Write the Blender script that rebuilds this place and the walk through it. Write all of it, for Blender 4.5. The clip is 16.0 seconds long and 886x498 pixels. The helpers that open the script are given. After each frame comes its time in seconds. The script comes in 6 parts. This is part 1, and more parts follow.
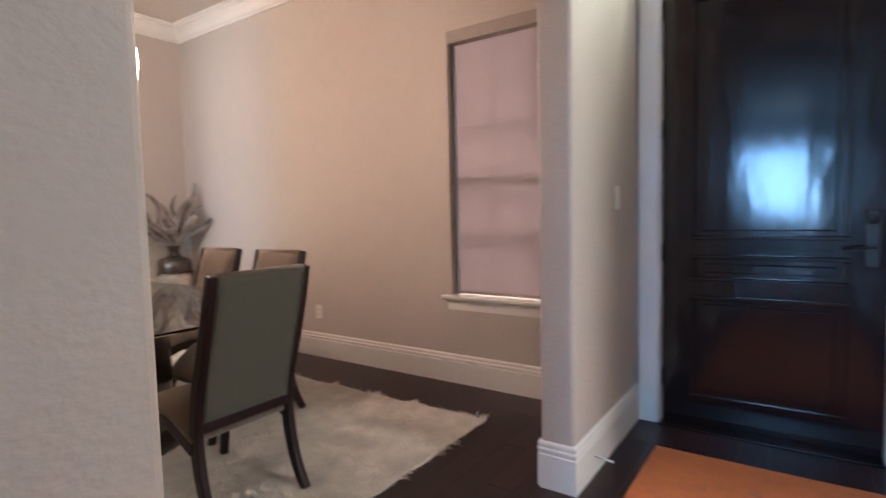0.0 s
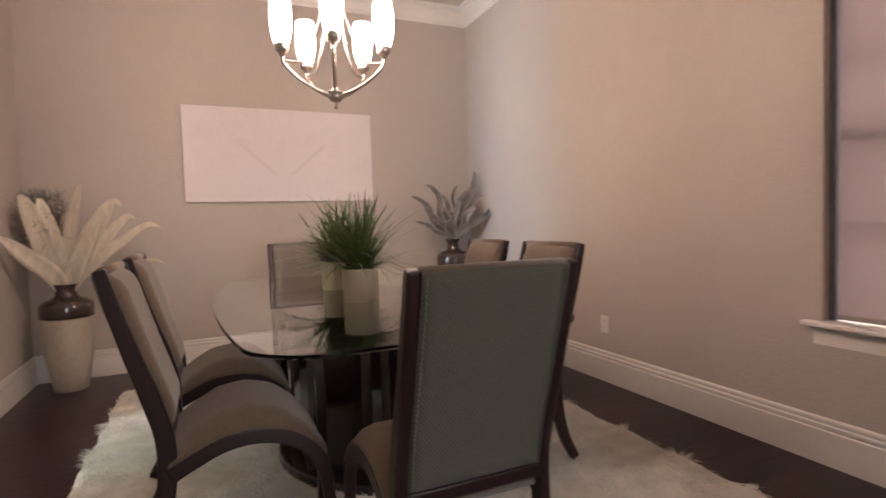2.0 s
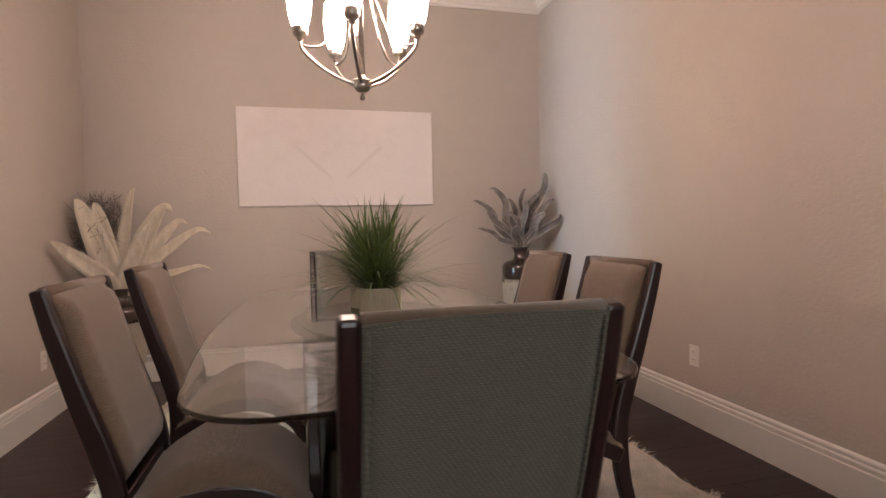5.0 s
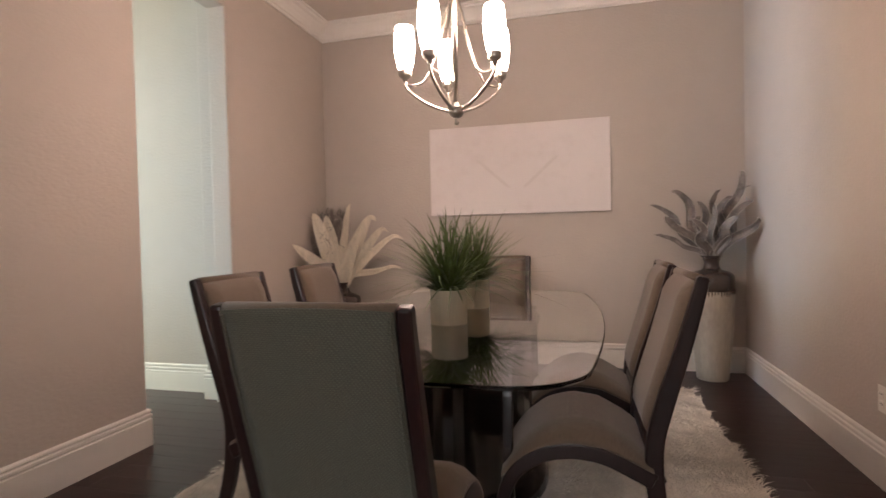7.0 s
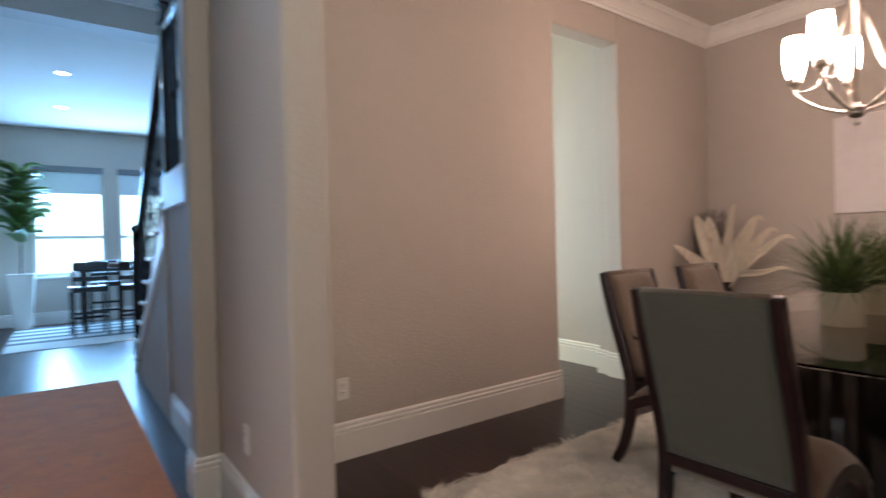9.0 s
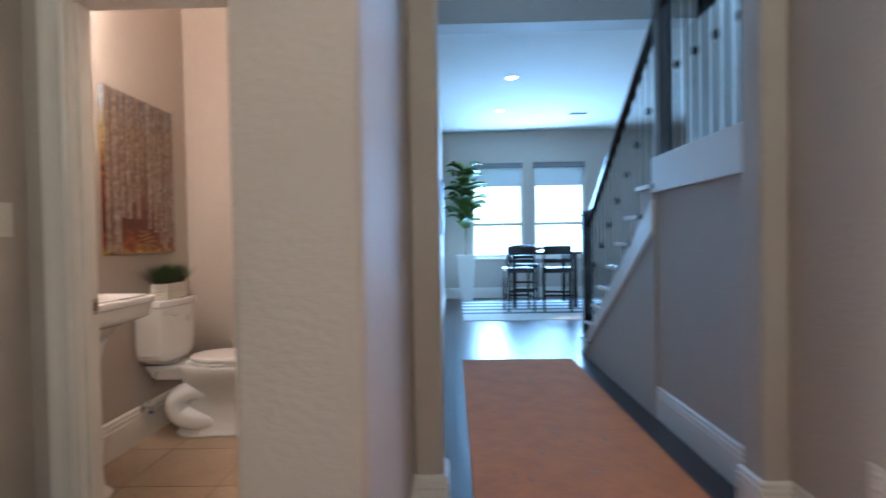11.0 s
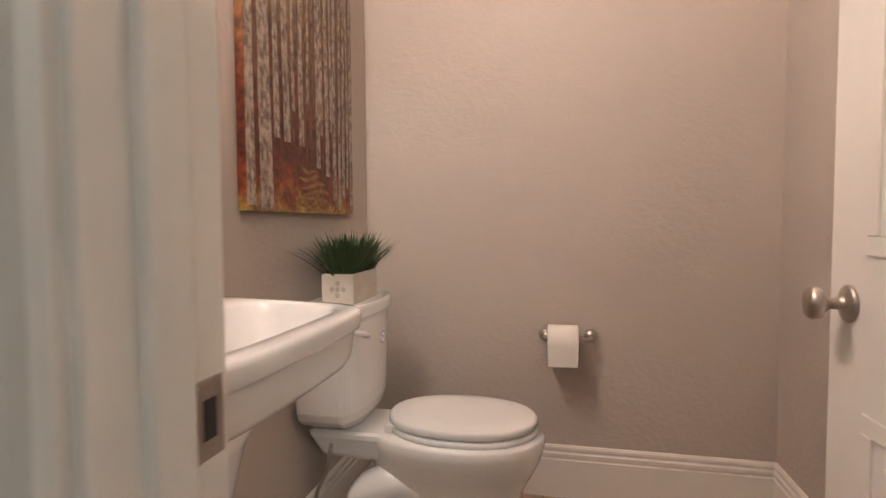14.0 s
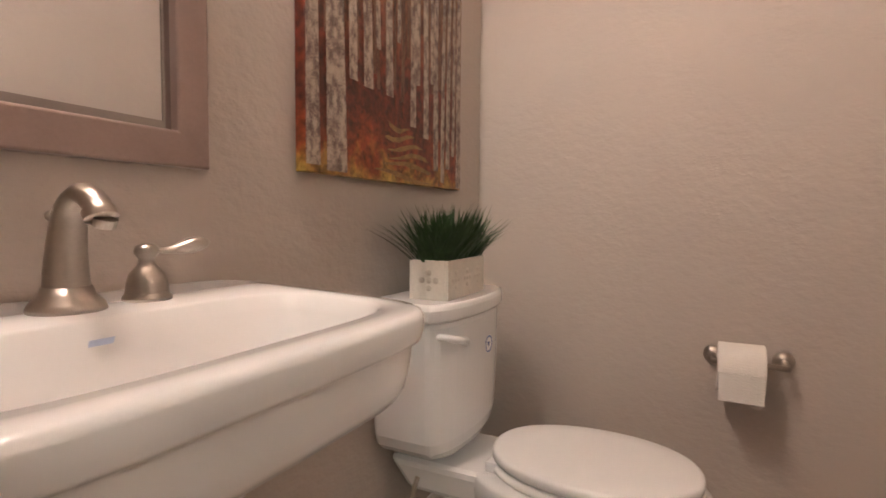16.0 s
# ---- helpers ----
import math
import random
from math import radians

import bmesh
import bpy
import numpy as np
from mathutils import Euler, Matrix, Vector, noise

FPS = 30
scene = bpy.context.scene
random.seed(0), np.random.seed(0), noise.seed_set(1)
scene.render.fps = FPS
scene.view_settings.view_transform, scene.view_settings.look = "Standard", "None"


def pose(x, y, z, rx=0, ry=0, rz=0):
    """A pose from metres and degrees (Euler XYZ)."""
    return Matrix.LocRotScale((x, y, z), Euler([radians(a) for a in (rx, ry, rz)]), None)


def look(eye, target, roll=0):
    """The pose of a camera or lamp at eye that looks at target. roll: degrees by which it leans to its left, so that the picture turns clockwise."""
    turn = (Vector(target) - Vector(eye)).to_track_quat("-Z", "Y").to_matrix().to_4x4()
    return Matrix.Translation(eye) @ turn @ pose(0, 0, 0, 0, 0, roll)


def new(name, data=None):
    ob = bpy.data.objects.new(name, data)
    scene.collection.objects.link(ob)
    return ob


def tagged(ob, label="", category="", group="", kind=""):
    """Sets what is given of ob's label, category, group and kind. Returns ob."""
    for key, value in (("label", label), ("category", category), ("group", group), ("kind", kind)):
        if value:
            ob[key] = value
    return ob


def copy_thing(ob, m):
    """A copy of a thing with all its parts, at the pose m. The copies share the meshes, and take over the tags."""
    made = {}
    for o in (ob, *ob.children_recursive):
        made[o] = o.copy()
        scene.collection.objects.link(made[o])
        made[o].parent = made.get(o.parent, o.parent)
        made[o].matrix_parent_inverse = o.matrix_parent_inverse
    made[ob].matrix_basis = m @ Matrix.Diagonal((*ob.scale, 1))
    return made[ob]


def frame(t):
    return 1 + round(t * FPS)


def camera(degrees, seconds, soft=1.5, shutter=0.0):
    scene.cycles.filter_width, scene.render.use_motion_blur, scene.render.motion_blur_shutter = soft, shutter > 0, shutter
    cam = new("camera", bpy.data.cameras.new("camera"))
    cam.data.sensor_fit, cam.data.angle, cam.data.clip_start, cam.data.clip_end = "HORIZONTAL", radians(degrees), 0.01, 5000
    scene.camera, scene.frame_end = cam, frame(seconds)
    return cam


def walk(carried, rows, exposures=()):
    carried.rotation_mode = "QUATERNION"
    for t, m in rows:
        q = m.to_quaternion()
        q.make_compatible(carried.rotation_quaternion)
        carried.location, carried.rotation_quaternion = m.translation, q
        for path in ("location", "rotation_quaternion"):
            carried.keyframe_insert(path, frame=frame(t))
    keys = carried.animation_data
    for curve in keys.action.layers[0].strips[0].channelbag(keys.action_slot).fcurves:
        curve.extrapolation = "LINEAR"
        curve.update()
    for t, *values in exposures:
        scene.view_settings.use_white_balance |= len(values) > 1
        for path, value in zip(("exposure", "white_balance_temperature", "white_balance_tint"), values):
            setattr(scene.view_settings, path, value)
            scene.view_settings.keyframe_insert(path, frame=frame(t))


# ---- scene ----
cam = camera(80.2, 16.0, shutter=0.5)
PATH = [
    (0, (0.761, 0.29, 1.192), (2.4, 1.428, 1.058), -1.4),
    (0.5, (1.008, 0.349, 1.178), (2.373, 1.806, 1.066), -1.6),
    (1, (1.216, 0.507, 1.181), (2.312, 2.177, 1.079), -1.9),
    (1.5, (1.332, 0.708, 1.15), (2.32, 2.444, 1.044), -1.7),
    (2, (1.4, 0.935, 1.094), (2.211, 2.76, 0.995), -1.7),
    (2.5, (1.459, 1.086, 1.07), (2.098, 2.979, 0.976), -1.7),
    (3, (1.494, 1.16, 1.063), (2.095, 3.065, 0.969), -1.5),
    (3.5, (1.51, 1.205, 1.069), (2.114, 3.109, 0.978), -1.4),
    (4, (1.516, 1.239, 1.071), (2.131, 3.14, 0.98), -1.1),
    (4.2, (1.521, 1.258, 1.084), (2.146, 3.156, 0.995), -1.1),
    (6.3, (2.373, 1.212, 1.128), (2.213, 3.204, 1.071), -1.4),
    (6.5, (2.44, 1.184, 1.125), (2.15, 3.162, 1.069), -1.4),
    (7, (2.552, 1.042, 1.126), (2.042, 2.975, 1.082), -1.3),
    (7.5, (2.636, 0.875, 1.133), (1.916, 2.741, 1.092), -1.1),
    (8, (2.734, 0.757, 1.12), (1.738, 2.492, 1.093), -1.0),
    (8.5, (2.781, 0.614, 1.139), (1.451, 2.107, 1.111), -1.3),
    (9, (2.817, 0.475, 1.157), (1.204, 1.657, 1.137), -1.5),
    (9.5, (2.761, 0.337, 1.161), (0.983, 1.251, 1.142), -1.2),
    (10, (2.673, 0.26, 1.194), (0.776, 0.892, 1.158), -1.3),
    (10.2, (2.637, 0.199, 1.201), (0.702, 0.703, 1.162), -1.3),
    (12.3, (1.34, -0.951, 1.072), (-0.573, -1.535, 1.05), -0.4),
    (12.5, (1.248, -1.02, 1.074), (-0.662, -1.612, 1.053), -0.4),
    (13, (1.006, -1.178, 1.055), (-0.908, -1.758, 1.016), -0.2),
    (13.5, (0.789, -1.289, 1.077), (-1.15, -1.776, 1.014), -0.2),
    (14, (0.639, -1.303, 1.071), (-1.312, -1.733, 0.977), -0.3),
    (14.5, (0.478, -1.3, 1.063), (-1.462, -1.776, 0.961), -0.1),
    (15, (0.34, -1.311, 1.04), (-1.556, -1.939, 0.933), 0.2),
    (15.5, (0.266, -1.346, 1.017), (-1.571, -2.13, 0.906), 0.3),
    (16, (0.242, -1.379, 1.019), (-1.543, -2.274, 0.905), 0.5),
]
walk(cam, [(t, look(eye, goal, roll)) for t, eye, goal, roll in PATH], exposures=((0, 0.84), (1.5, 0.66), (4, 0.70), (6.3, 0.48), (8, 0.48), (9, 0.38), (10.2, 0.32), (12.3, 0.92), (13, 0.84), (14, 0.76), (16, 0.68)))

# ---- world and light ----
world = bpy.data.worlds.new("world")
scene.world = world
world.use_nodes = True
_wn = world.node_tree.nodes
_sky = _wn.new("ShaderNodeTexSky")
_sky.sky_type, _sky.sun_disc = "NISHITA", False
_sky.sun_elevation, _sky.sun_rotation = radians(38), radians(150)
_wn["Background"].inputs["Strength"].default_value = 0.12
world.node_tree.links.new(_sky.outputs["Color"], _wn["Background"].inputs["Color"])
sun = new("sun", bpy.data.lights.new("sun", "SUN"))
sun.data.energy, sun.data.angle, sun.data.color = 2.0, radians(0.5), (1.0, 0.95, 0.88)
sun.matrix_world = look((0, 0, 20), (-6, 10.4, 8))


def window_light(name, eye, target, w, h, power, colour):
    la = bpy.data.lights.new(name, "AREA")
    la.shape, la.size, la.size_y, la.energy, la.color = "RECTANGLE", w, h, power, colour
    ob = new(name, la)
    ob.matrix_world = look(eye, target)
    return ob


DAY = (0.235, 0.53, 1.0)
window_light("window_light_pantry", (-3.05, 2.95, 1.7), (0, 3.3, 1.5), 1.1, 1.5, 95, (0.79, 0.90, 0.80))
window_light("window_light_breakfast", (-7.93, 1.25, 1.7), (0, 0.6, 1.2), 2.0, 1.7, 330, DAY)
window_light("window_light_upper", (-3.25, 0.83, 4.58), (0, 0.70, 2.6), 1.3, 1.75, 170, DAY)
# added fill from the unseen south side, brightens the foyer; no known window
window_light("fill_light_foyer_south", (2.2, -3.7, 1.6), (2.0, 0, 1.2), 1.2, 1.6, 75, (0.95, 0.97, 1.0))
# added fill over the front door, to brighten foyer and vestibule walls
window_light("fill_light_over_door", (3.90, 0.465, 2.83), (1.2, -0.25, 1.2), 0.86, 0.34, 20, (0.90, 1.0, 0.92))
window_light("window_light_dining", (4.5, 1.865, 1.55), (3.8, 1.865, 1.5), 1.3, 2.0, 42, (1.0, 0.86, 0.85))


# ---- materials ----
def weave(m, scale, height, dark=0.72, pale=1.55):
    """Cross-woven threads: two bands of relief, with paler thread crowns."""
    N, L = m.node_tree.nodes, m.node_tree.links
    tc, no, ad = N.new("ShaderNodeTexCoord"), N.new("ShaderNodeTexNoise"), N.new("ShaderNodeVectorMath")
    no.inputs["Scale"].default_value = 25
    ad.operation = "MULTIPLY_ADD"
    ad.inputs[1].default_value = (0.008, 0.008, 0.008)
    L.new(tc.outputs["Object"], no.inputs["Vector"])
    L.new(no.outputs["Color"], ad.inputs[0])
    L.new(tc.outputs["Object"], ad.inputs[2])
    mu, bp, mx = N.new("ShaderNodeMath"), N.new("ShaderNodeBump"), N.new("ShaderNodeMixRGB")
    mu.operation = "MULTIPLY"
    for i, axis in ((0, "DIAGONAL"), (1, "Z")):
        w = N.new("ShaderNodeTexWave")
        w.bands_direction = axis
        w.inputs["Scale"].default_value = scale
        w.inputs["Distortion"].default_value = 0.6
        L.new(ad.outputs["Vector"], w.inputs["Vector"])
        L.new(w.outputs["Fac"], mu.inputs[i])
    bp.inputs["Strength"].default_value, bp.inputs["Distance"].default_value = 0.8, height
    L.new(mu.outputs[0], bp.inputs["Height"])
    b = N["Principled BSDF"]
    L.new(bp.outputs["Normal"], b.inputs["Normal"])
    src = b.inputs["Base Color"].links[0].from_socket
    mx.blend_type = "MULTIPLY"
    mx.inputs["Fac"].default_value = 1.0
    rp = N.new("ShaderNodeValToRGB")
    rp.color_ramp.elements[0].color, rp.color_ramp.elements[1].color = (dark, dark, dark, 1), (pale, pale, pale, 1)
    L.new(mu.outputs[0], rp.inputs["Fac"])
    L.new(src, mx.inputs["Color1"])
    L.new(rp.outputs["Color"], mx.inputs["Color2"])
    L.new(mx.outputs["Color"], b.inputs["Base Color"])


def mat(name, colour, rough=0.6, metal=0.0, var=0.0, scale=8.0, bump=0.0, bscale=60.0, colour2=None, spec=0.5, coat=0.0, stretch=(1, 1, 1), detail=4.0, sheen=0.0, rand=0.0, ramp=(0.35, 0.65)):
    """A principled material with two scales of variation and a fine relief."""
    m = bpy.data.materials.new(name)
    m.use_nodes = True
    nt = m.node_tree
    N, L = nt.nodes, nt.links
    b = N["Principled BSDF"]
    b.inputs["Roughness"].default_value, b.inputs["Metallic"].default_value = rough, metal
    b.inputs["Specular IOR Level"].default_value = spec
    b.inputs["Coat Weight"].default_value = coat
    b.inputs["Coat Roughness"].default_value = 0.12
    b.inputs["Sheen Weight"].default_value = sheen
    b.inputs["Base Color"].default_value = (*colour, 1)
    tc = N.new("ShaderNodeTexCoord")
    mp = N.new("ShaderNodeMapping")
    mp.inputs["Scale"].default_value = stretch
    L.new(tc.outputs["Object"], mp.inputs["Vector"])
    if var or colour2:
        n1, n2 = N.new("ShaderNodeTexNoise"), N.new("ShaderNodeTexNoise")
        n1.inputs["Scale"].default_value, n2.inputs["Scale"].default_value = scale, scale * 7.3
        n1.inputs["Detail"].default_value = n2.inputs["Detail"].default_value = detail
        for n in (n1, n2):
            L.new(mp.outputs["Vector"], n.inputs["Vector"])
        mx = N.new("ShaderNodeMix")
        mx.inputs["Factor"].default_value = 0.4
        L.new(n1.outputs["Fac"], mx.inputs["A"])
        L.new(n2.outputs["Fac"], mx.inputs["B"])
        rp = N.new("ShaderNodeValToRGB")
        c2 = colour2 or tuple(c * (1 - var) for c in colour)
        rp.color_ramp.elements[0].position, rp.color_ramp.elements[1].position = ramp
        rp.color_ramp.elements[0].color, rp.color_ramp.elements[1].color = (*c2, 1), (*colour, 1)
        L.new(mx.outputs["Result"], rp.inputs["Fac"])
        out = rp.outputs["Color"]
        if rand:
            oi, hs, mr = N.new("ShaderNodeObjectInfo"), N.new("ShaderNodeHueSaturation"), N.new("ShaderNodeMapRange")
            mr.inputs["To Min"].default_value, mr.inputs["To Max"].default_value = 1 - rand, 1 + rand
            L.new(oi.outputs["Random"], mr.inputs["Value"])
            L.new(mr.outputs["Result"], hs.inputs["Value"])
            L.new(out, hs.inputs["Color"])
            out = hs.outputs["Color"]
        L.new(out, b.inputs["Base Color"])
    if bump:
        nb, bp = N.new("ShaderNodeTexNoise"), N.new("ShaderNodeBump")
        nb.inputs["Scale"].default_value, nb.inputs["Detail"].default_value = bscale, 3.0
        L.new(mp.outputs["Vector"], nb.inputs["Vector"])
        bp.inputs["Strength"].default_value, bp.inputs["Distance"].default_value = bump, 0.01
        L.new(nb.outputs["Fac"], bp.inputs["Height"])
        L.new(bp.outputs["Normal"], b.inputs["Normal"])
    return m


def glow(name, colour, strength):
    m = bpy.data.materials.new(name)
    m.use_nodes = True
    N = m.node_tree.nodes
    N.remove(N["Principled BSDF"])
    e = N.new("ShaderNodeEmission")
    e.inputs["Color"].default_value, e.inputs["Strength"].default_value = (*colour, 1), strength
    m.node_tree.links.new(e.outputs["Emission"], N["Material Output"].inputs["Surface"])
    return m


def glass(name, tint=(0.93, 0.97, 0.95), rough=0.0):
    m = mat(name, tint, rough)
    m.node_tree.nodes["Principled BSDF"].inputs["Transmission Weight"].default_value = 1.0
    m.node_tree.nodes["Principled BSDF"].inputs["IOR"].default_value = 1.45
    return m


M_WALL = mat("greige_wall_paint", (0.50, 0.437, 0.385), 0.72, var=0.05, scale=1.3, bump=0.26, bscale=62, stretch=(0.7, 0.7, 1.0))
M_CEIL = mat("ceiling_paint", (0.62, 0.56, 0.50), 0.85, var=0.04, scale=1.5, bump=0.25, bscale=50)
M_TRIM = mat("white_trim_paint", (0.78, 0.74, 0.69), 0.38, var=0.04, scale=3, bump=0.02, bscale=30)
M_FLOOR = mat("dark_stained_wood_floor", (0.034, 0.014, 0.014), 0.30, var=0.5, scale=3.5, bump=0.10, bscale=22, stretch=(0.12, 1, 1), rand=0.25, spec=0.32)
M_JOINT = mat("floor_joint", (0.010, 0.006, 0.005), 0.8)
M_WOOD = mat("dark_mahogany", (0.022, 0.0085, 0.0085), 0.36, var=0.45, scale=9, bump=0.03, bscale=40, stretch=(1, 1, 0.15), coat=0.04, spec=0.38)
M_BACK = mat("grey_green_woven_fabric", (0.112, 0.107, 0.080), 0.92, var=0.30, scale=260, bump=0.0, sheen=0.1)
weave(M_BACK, 66, 0.0012, 0.80, 1.30)
M_SEAT = mat("taupe_fabric", (0.155, 0.109, 0.075), 0.92, var=0.22, scale=60, bump=0.35, bscale=420, sheen=0.3)
weave(M_SEAT, 120, 0.0005, 0.88, 1.22)
M_GLASS = glass("table_glass")
M_GLASSEDGE = glass("table_glass_edge", (0.35, 0.52, 0.48))
M_PED = mat("black_brown_lacquer", (0.018, 0.011, 0.010), 0.22, var=0.3, scale=5, bump=0.01, coat=0.4)
# part of the rug's colour variation stands in for shading between tufts
M_RUG = mat("ivory_shag_wool", (0.93, 0.88, 0.79), 0.95, var=0.28, scale=11, bump=0.9, bscale=70, sheen=0.4)
M_CANVAS = mat("pale_canvas_paint", (0.68, 0.62, 0.605), 0.7, var=0.0, scale=1.6, colour2=(0.62, 0.55, 0.53), bump=0.12, bscale=25, ramp=(0.25, 0.5))
M_NICKEL = mat("brushed_nickel", (0.50, 0.45, 0.40), 0.28, metal=1.0, var=0.12, scale=30, bump=0.02, bscale=200)
M_SHADE = glow("lit_opal_glass", (1.0, 0.745, 0.635), 58.0)
M_POT = mat("cream_ceramic_pot", (0.60, 0.53, 0.38), 0.5, var=0.15, scale=14, bump=0.10, bscale=25, stretch=(1, 1, 0.2))
M_SOIL = mat("moss", (0.05, 0.06, 0.025), 0.95, var=0.5, scale=60, bump=0.8, bscale=90)
M_GRASS = mat("grass_blade", (0.135, 0.190, 0.055), 0.45, var=0.7, scale=26, spec=0.35)
M_GRASS2 = mat("dense_grass_blade", (0.050, 0.100, 0.035), 0.55, var=0.5, scale=40, spec=0.3)
M_VASE_D = mat("dark_brown_glaze", (0.050, 0.032, 0.026), 0.18, var=0.4, scale=9, bump=0.05, bscale=20, coat=0.5)
M_VASE_L = mat("oatmeal_glaze", (0.46, 0.40, 0.32), 0.42, var=0.28, scale=7, bump=0.15, bscale=30, stretch=(1, 1, 0.35))
M_HUSK = mat("dried_cream_leaf", (0.74, 0.65, 0.52), 0.8, var=0.25, scale=9, bump=0.35, bscale=70, stretch=(3, 3, 0.5))
M_DRIED = mat("dried_grey_leaf", (0.31, 0.265, 0.24), 0.75, var=0.6, scale=12, bump=0.2, bscale=50)
M_DRIEDW = mat("pale_leaf_rim", (0.52, 0.47, 0.42), 0.8, var=0.2, scale=12)
M_TWIG = mat("dry_twig_spray", (0.20, 0.17, 0.15), 0.9, var=0.4, scale=30)
M_PLATE = mat("white_plastic", (0.74, 0.70, 0.64), 0.35, var=0.03, scale=20)
M_DARK = mat("dark_slot", (0.02, 0.02, 0.02), 0.6)
M_DOOR = mat("espresso_door", (0.014, 0.008, 0.009), 0.11, var=0.35, scale=5, bump=0.16, bscale=11, stretch=(1, 1, 0.3), coat=0.0, spec=0.42)
M_HINGE = mat("dull_nickel_hinge", (0.12, 0.105, 0.095), 0.42, metal=0.85, var=0.2, scale=30)
M_BRONZE = mat("dark_bronze", (0.04, 0.033, 0.03), 0.35, metal=1.0, var=0.2, scale=30)
M_RUNNER = mat("rust_orange_runner", (0.62, 0.165, 0.045), 0.95, var=0.0, scale=6, colour2=(0.48, 0.125, 0.045), bump=0.3, bscale=160, ramp=(0.3, 0.6))
M_BLIND = mat("mauve_roller_shade", (0.50, 0.42, 0.42), 0.85, var=0.04, scale=4, bump=0.15, bscale=350)
M_BLIND.node_tree.nodes["Principled BSDF"].inputs["Transmission Weight"].default_value = 0.0
M_SHADEBOX = mat("taupe_shade_valance", (0.34, 0.29, 0.255), 0.7, var=0.1, scale=12, bump=0.1, bscale=200)


# ---- building blocks ----
def add_box(bm, x0, x1, y0, y1, z0, z1):
    v = [bm.verts.new(p) for p in ((x0, y0, z0), (x1, y0, z0), (x1, y1, z0), (x0, y1, z0), (x0, y0, z1), (x1, y0, z1), (x1, y1, z1), (x0, y1, z1))]
    for f in ((3, 2, 1, 0), (4, 5, 6, 7), (0, 1, 5, 4), (1, 2, 6, 5), (2, 3, 7, 6), (3, 0, 4, 7)):
        bm.faces.new([v[i] for i in f])


def boxes(*bs):
    bm = bmesh.new()
    for b in bs:
        add_box(bm, *b)
    return bm


def link_mesh(name, bm, material, smooth=False):
    bmesh.ops.recalc_face_normals(bm, faces=bm.faces)
    me = bpy.data.meshes.new(name)
    bm.to_mesh(me)
    bm.free()
    if material:
        me.materials.append(material)
    if smooth:
        for p in me.polygons:
            p.use_smooth = True
    return new(name, me)


def bevelled(ob, width, segments=2):
    md = ob.modifiers.new("bevel", "BEVEL")
    md.width, md.segments, md.limit_method, md.angle_limit = width, segments, "ANGLE", radians(40)
    return ob


def part(name, bm, material, parent, label="", smooth=False, bevel=0.0):
    ob = link_mesh(name, bm, material, smooth)
    ob.parent = parent
    if label:
        ob["label"] = label
    if bevel:
        bevelled(ob, bevel)
    return ob


def thing(name, m, label, category, group=""):
    ob = new(name)
    ob.empty_display_size = 0.1
    ob.matrix_basis = m
    return tagged(ob, label, category, group)


def structure(name, bm, material, label, category, bevel=0.0, smooth=False):
    ob = link_mesh(name, bm, material, smooth)
    if bevel:
        bevelled(ob, bevel, 3)
    return tagged(ob, label, category, "", "structure")


def lathe(profile, n=32, bm=None, at=(0, 0, 0)):
    """A turned body from (radius, height) pairs; closed at both ends."""
    bm = bm or bmesh.new()
    rings = []
    for r, z in profile:
        rings.append([bm.verts.new((at[0] + r * math.cos(2 * math.pi * k / n), at[1] + r * math.sin(2 * math.pi * k / n), at[2] + z)) for k in range(n)])
    for a, b in zip(rings, rings[1:]):
        for k in range(n):
            bm.faces.new((a[k], a[(k + 1) % n], b[(k + 1) % n], b[k]))
    bm.faces.new(rings[0][::-1])
    bm.faces.new(rings[-1])
    return bm


def tube(points, radius, n=10, bm=None, taper=None):
    """A round bar along points; taper gives a radius factor for each point."""
    bm = bm or bmesh.new()
    pts = [Vector(p) for p in points]
    rings = []
    up = None
    for i, p in enumerate(pts):
        d = (pts[min(i + 1, len(pts) - 1)] - pts[max(i - 1, 0)]).normalized()
        if up is None:
            up = d.orthogonal().normalized()
        up = (up - d * up.dot(d)).normalized()
        side = d.cross(up)
        r = radius * (taper[i] if taper else 1.0)
        rings.append([bm.verts.new(p + (up * math.cos(2 * math.pi * k / n) + side * math.sin(2 * math.pi * k / n)) * r) for k in range(n)])
    for a, b in zip(rings, rings[1:]):
        for k in range(n):
            bm.faces.new((a[k], a[(k + 1) % n], b[(k + 1) % n], b[k]))
    bm.faces.new(rings[0][::-1])
    bm.faces.new(rings[-1])
    return bm


def smooth_path(points, n=6):
    """Catmull-Rom points through the given ones."""
    P = [Vector(p) for p in points]
    out = []
    for i in range(len(P) - 1):
        a, b, c, d = P[max(i - 1, 0)], P[i], P[i + 1], P[min(i + 2, len(P) - 1)]
        for k in range(n):
            t = k / n
            out.append(0.5 * ((2 * b) + (c - a) * t + (2 * a - 5 * b + 4 * c - d) * t * t + (3 * b - a - 3 * c + d) * t ** 3))
    return out + [P[-1]]


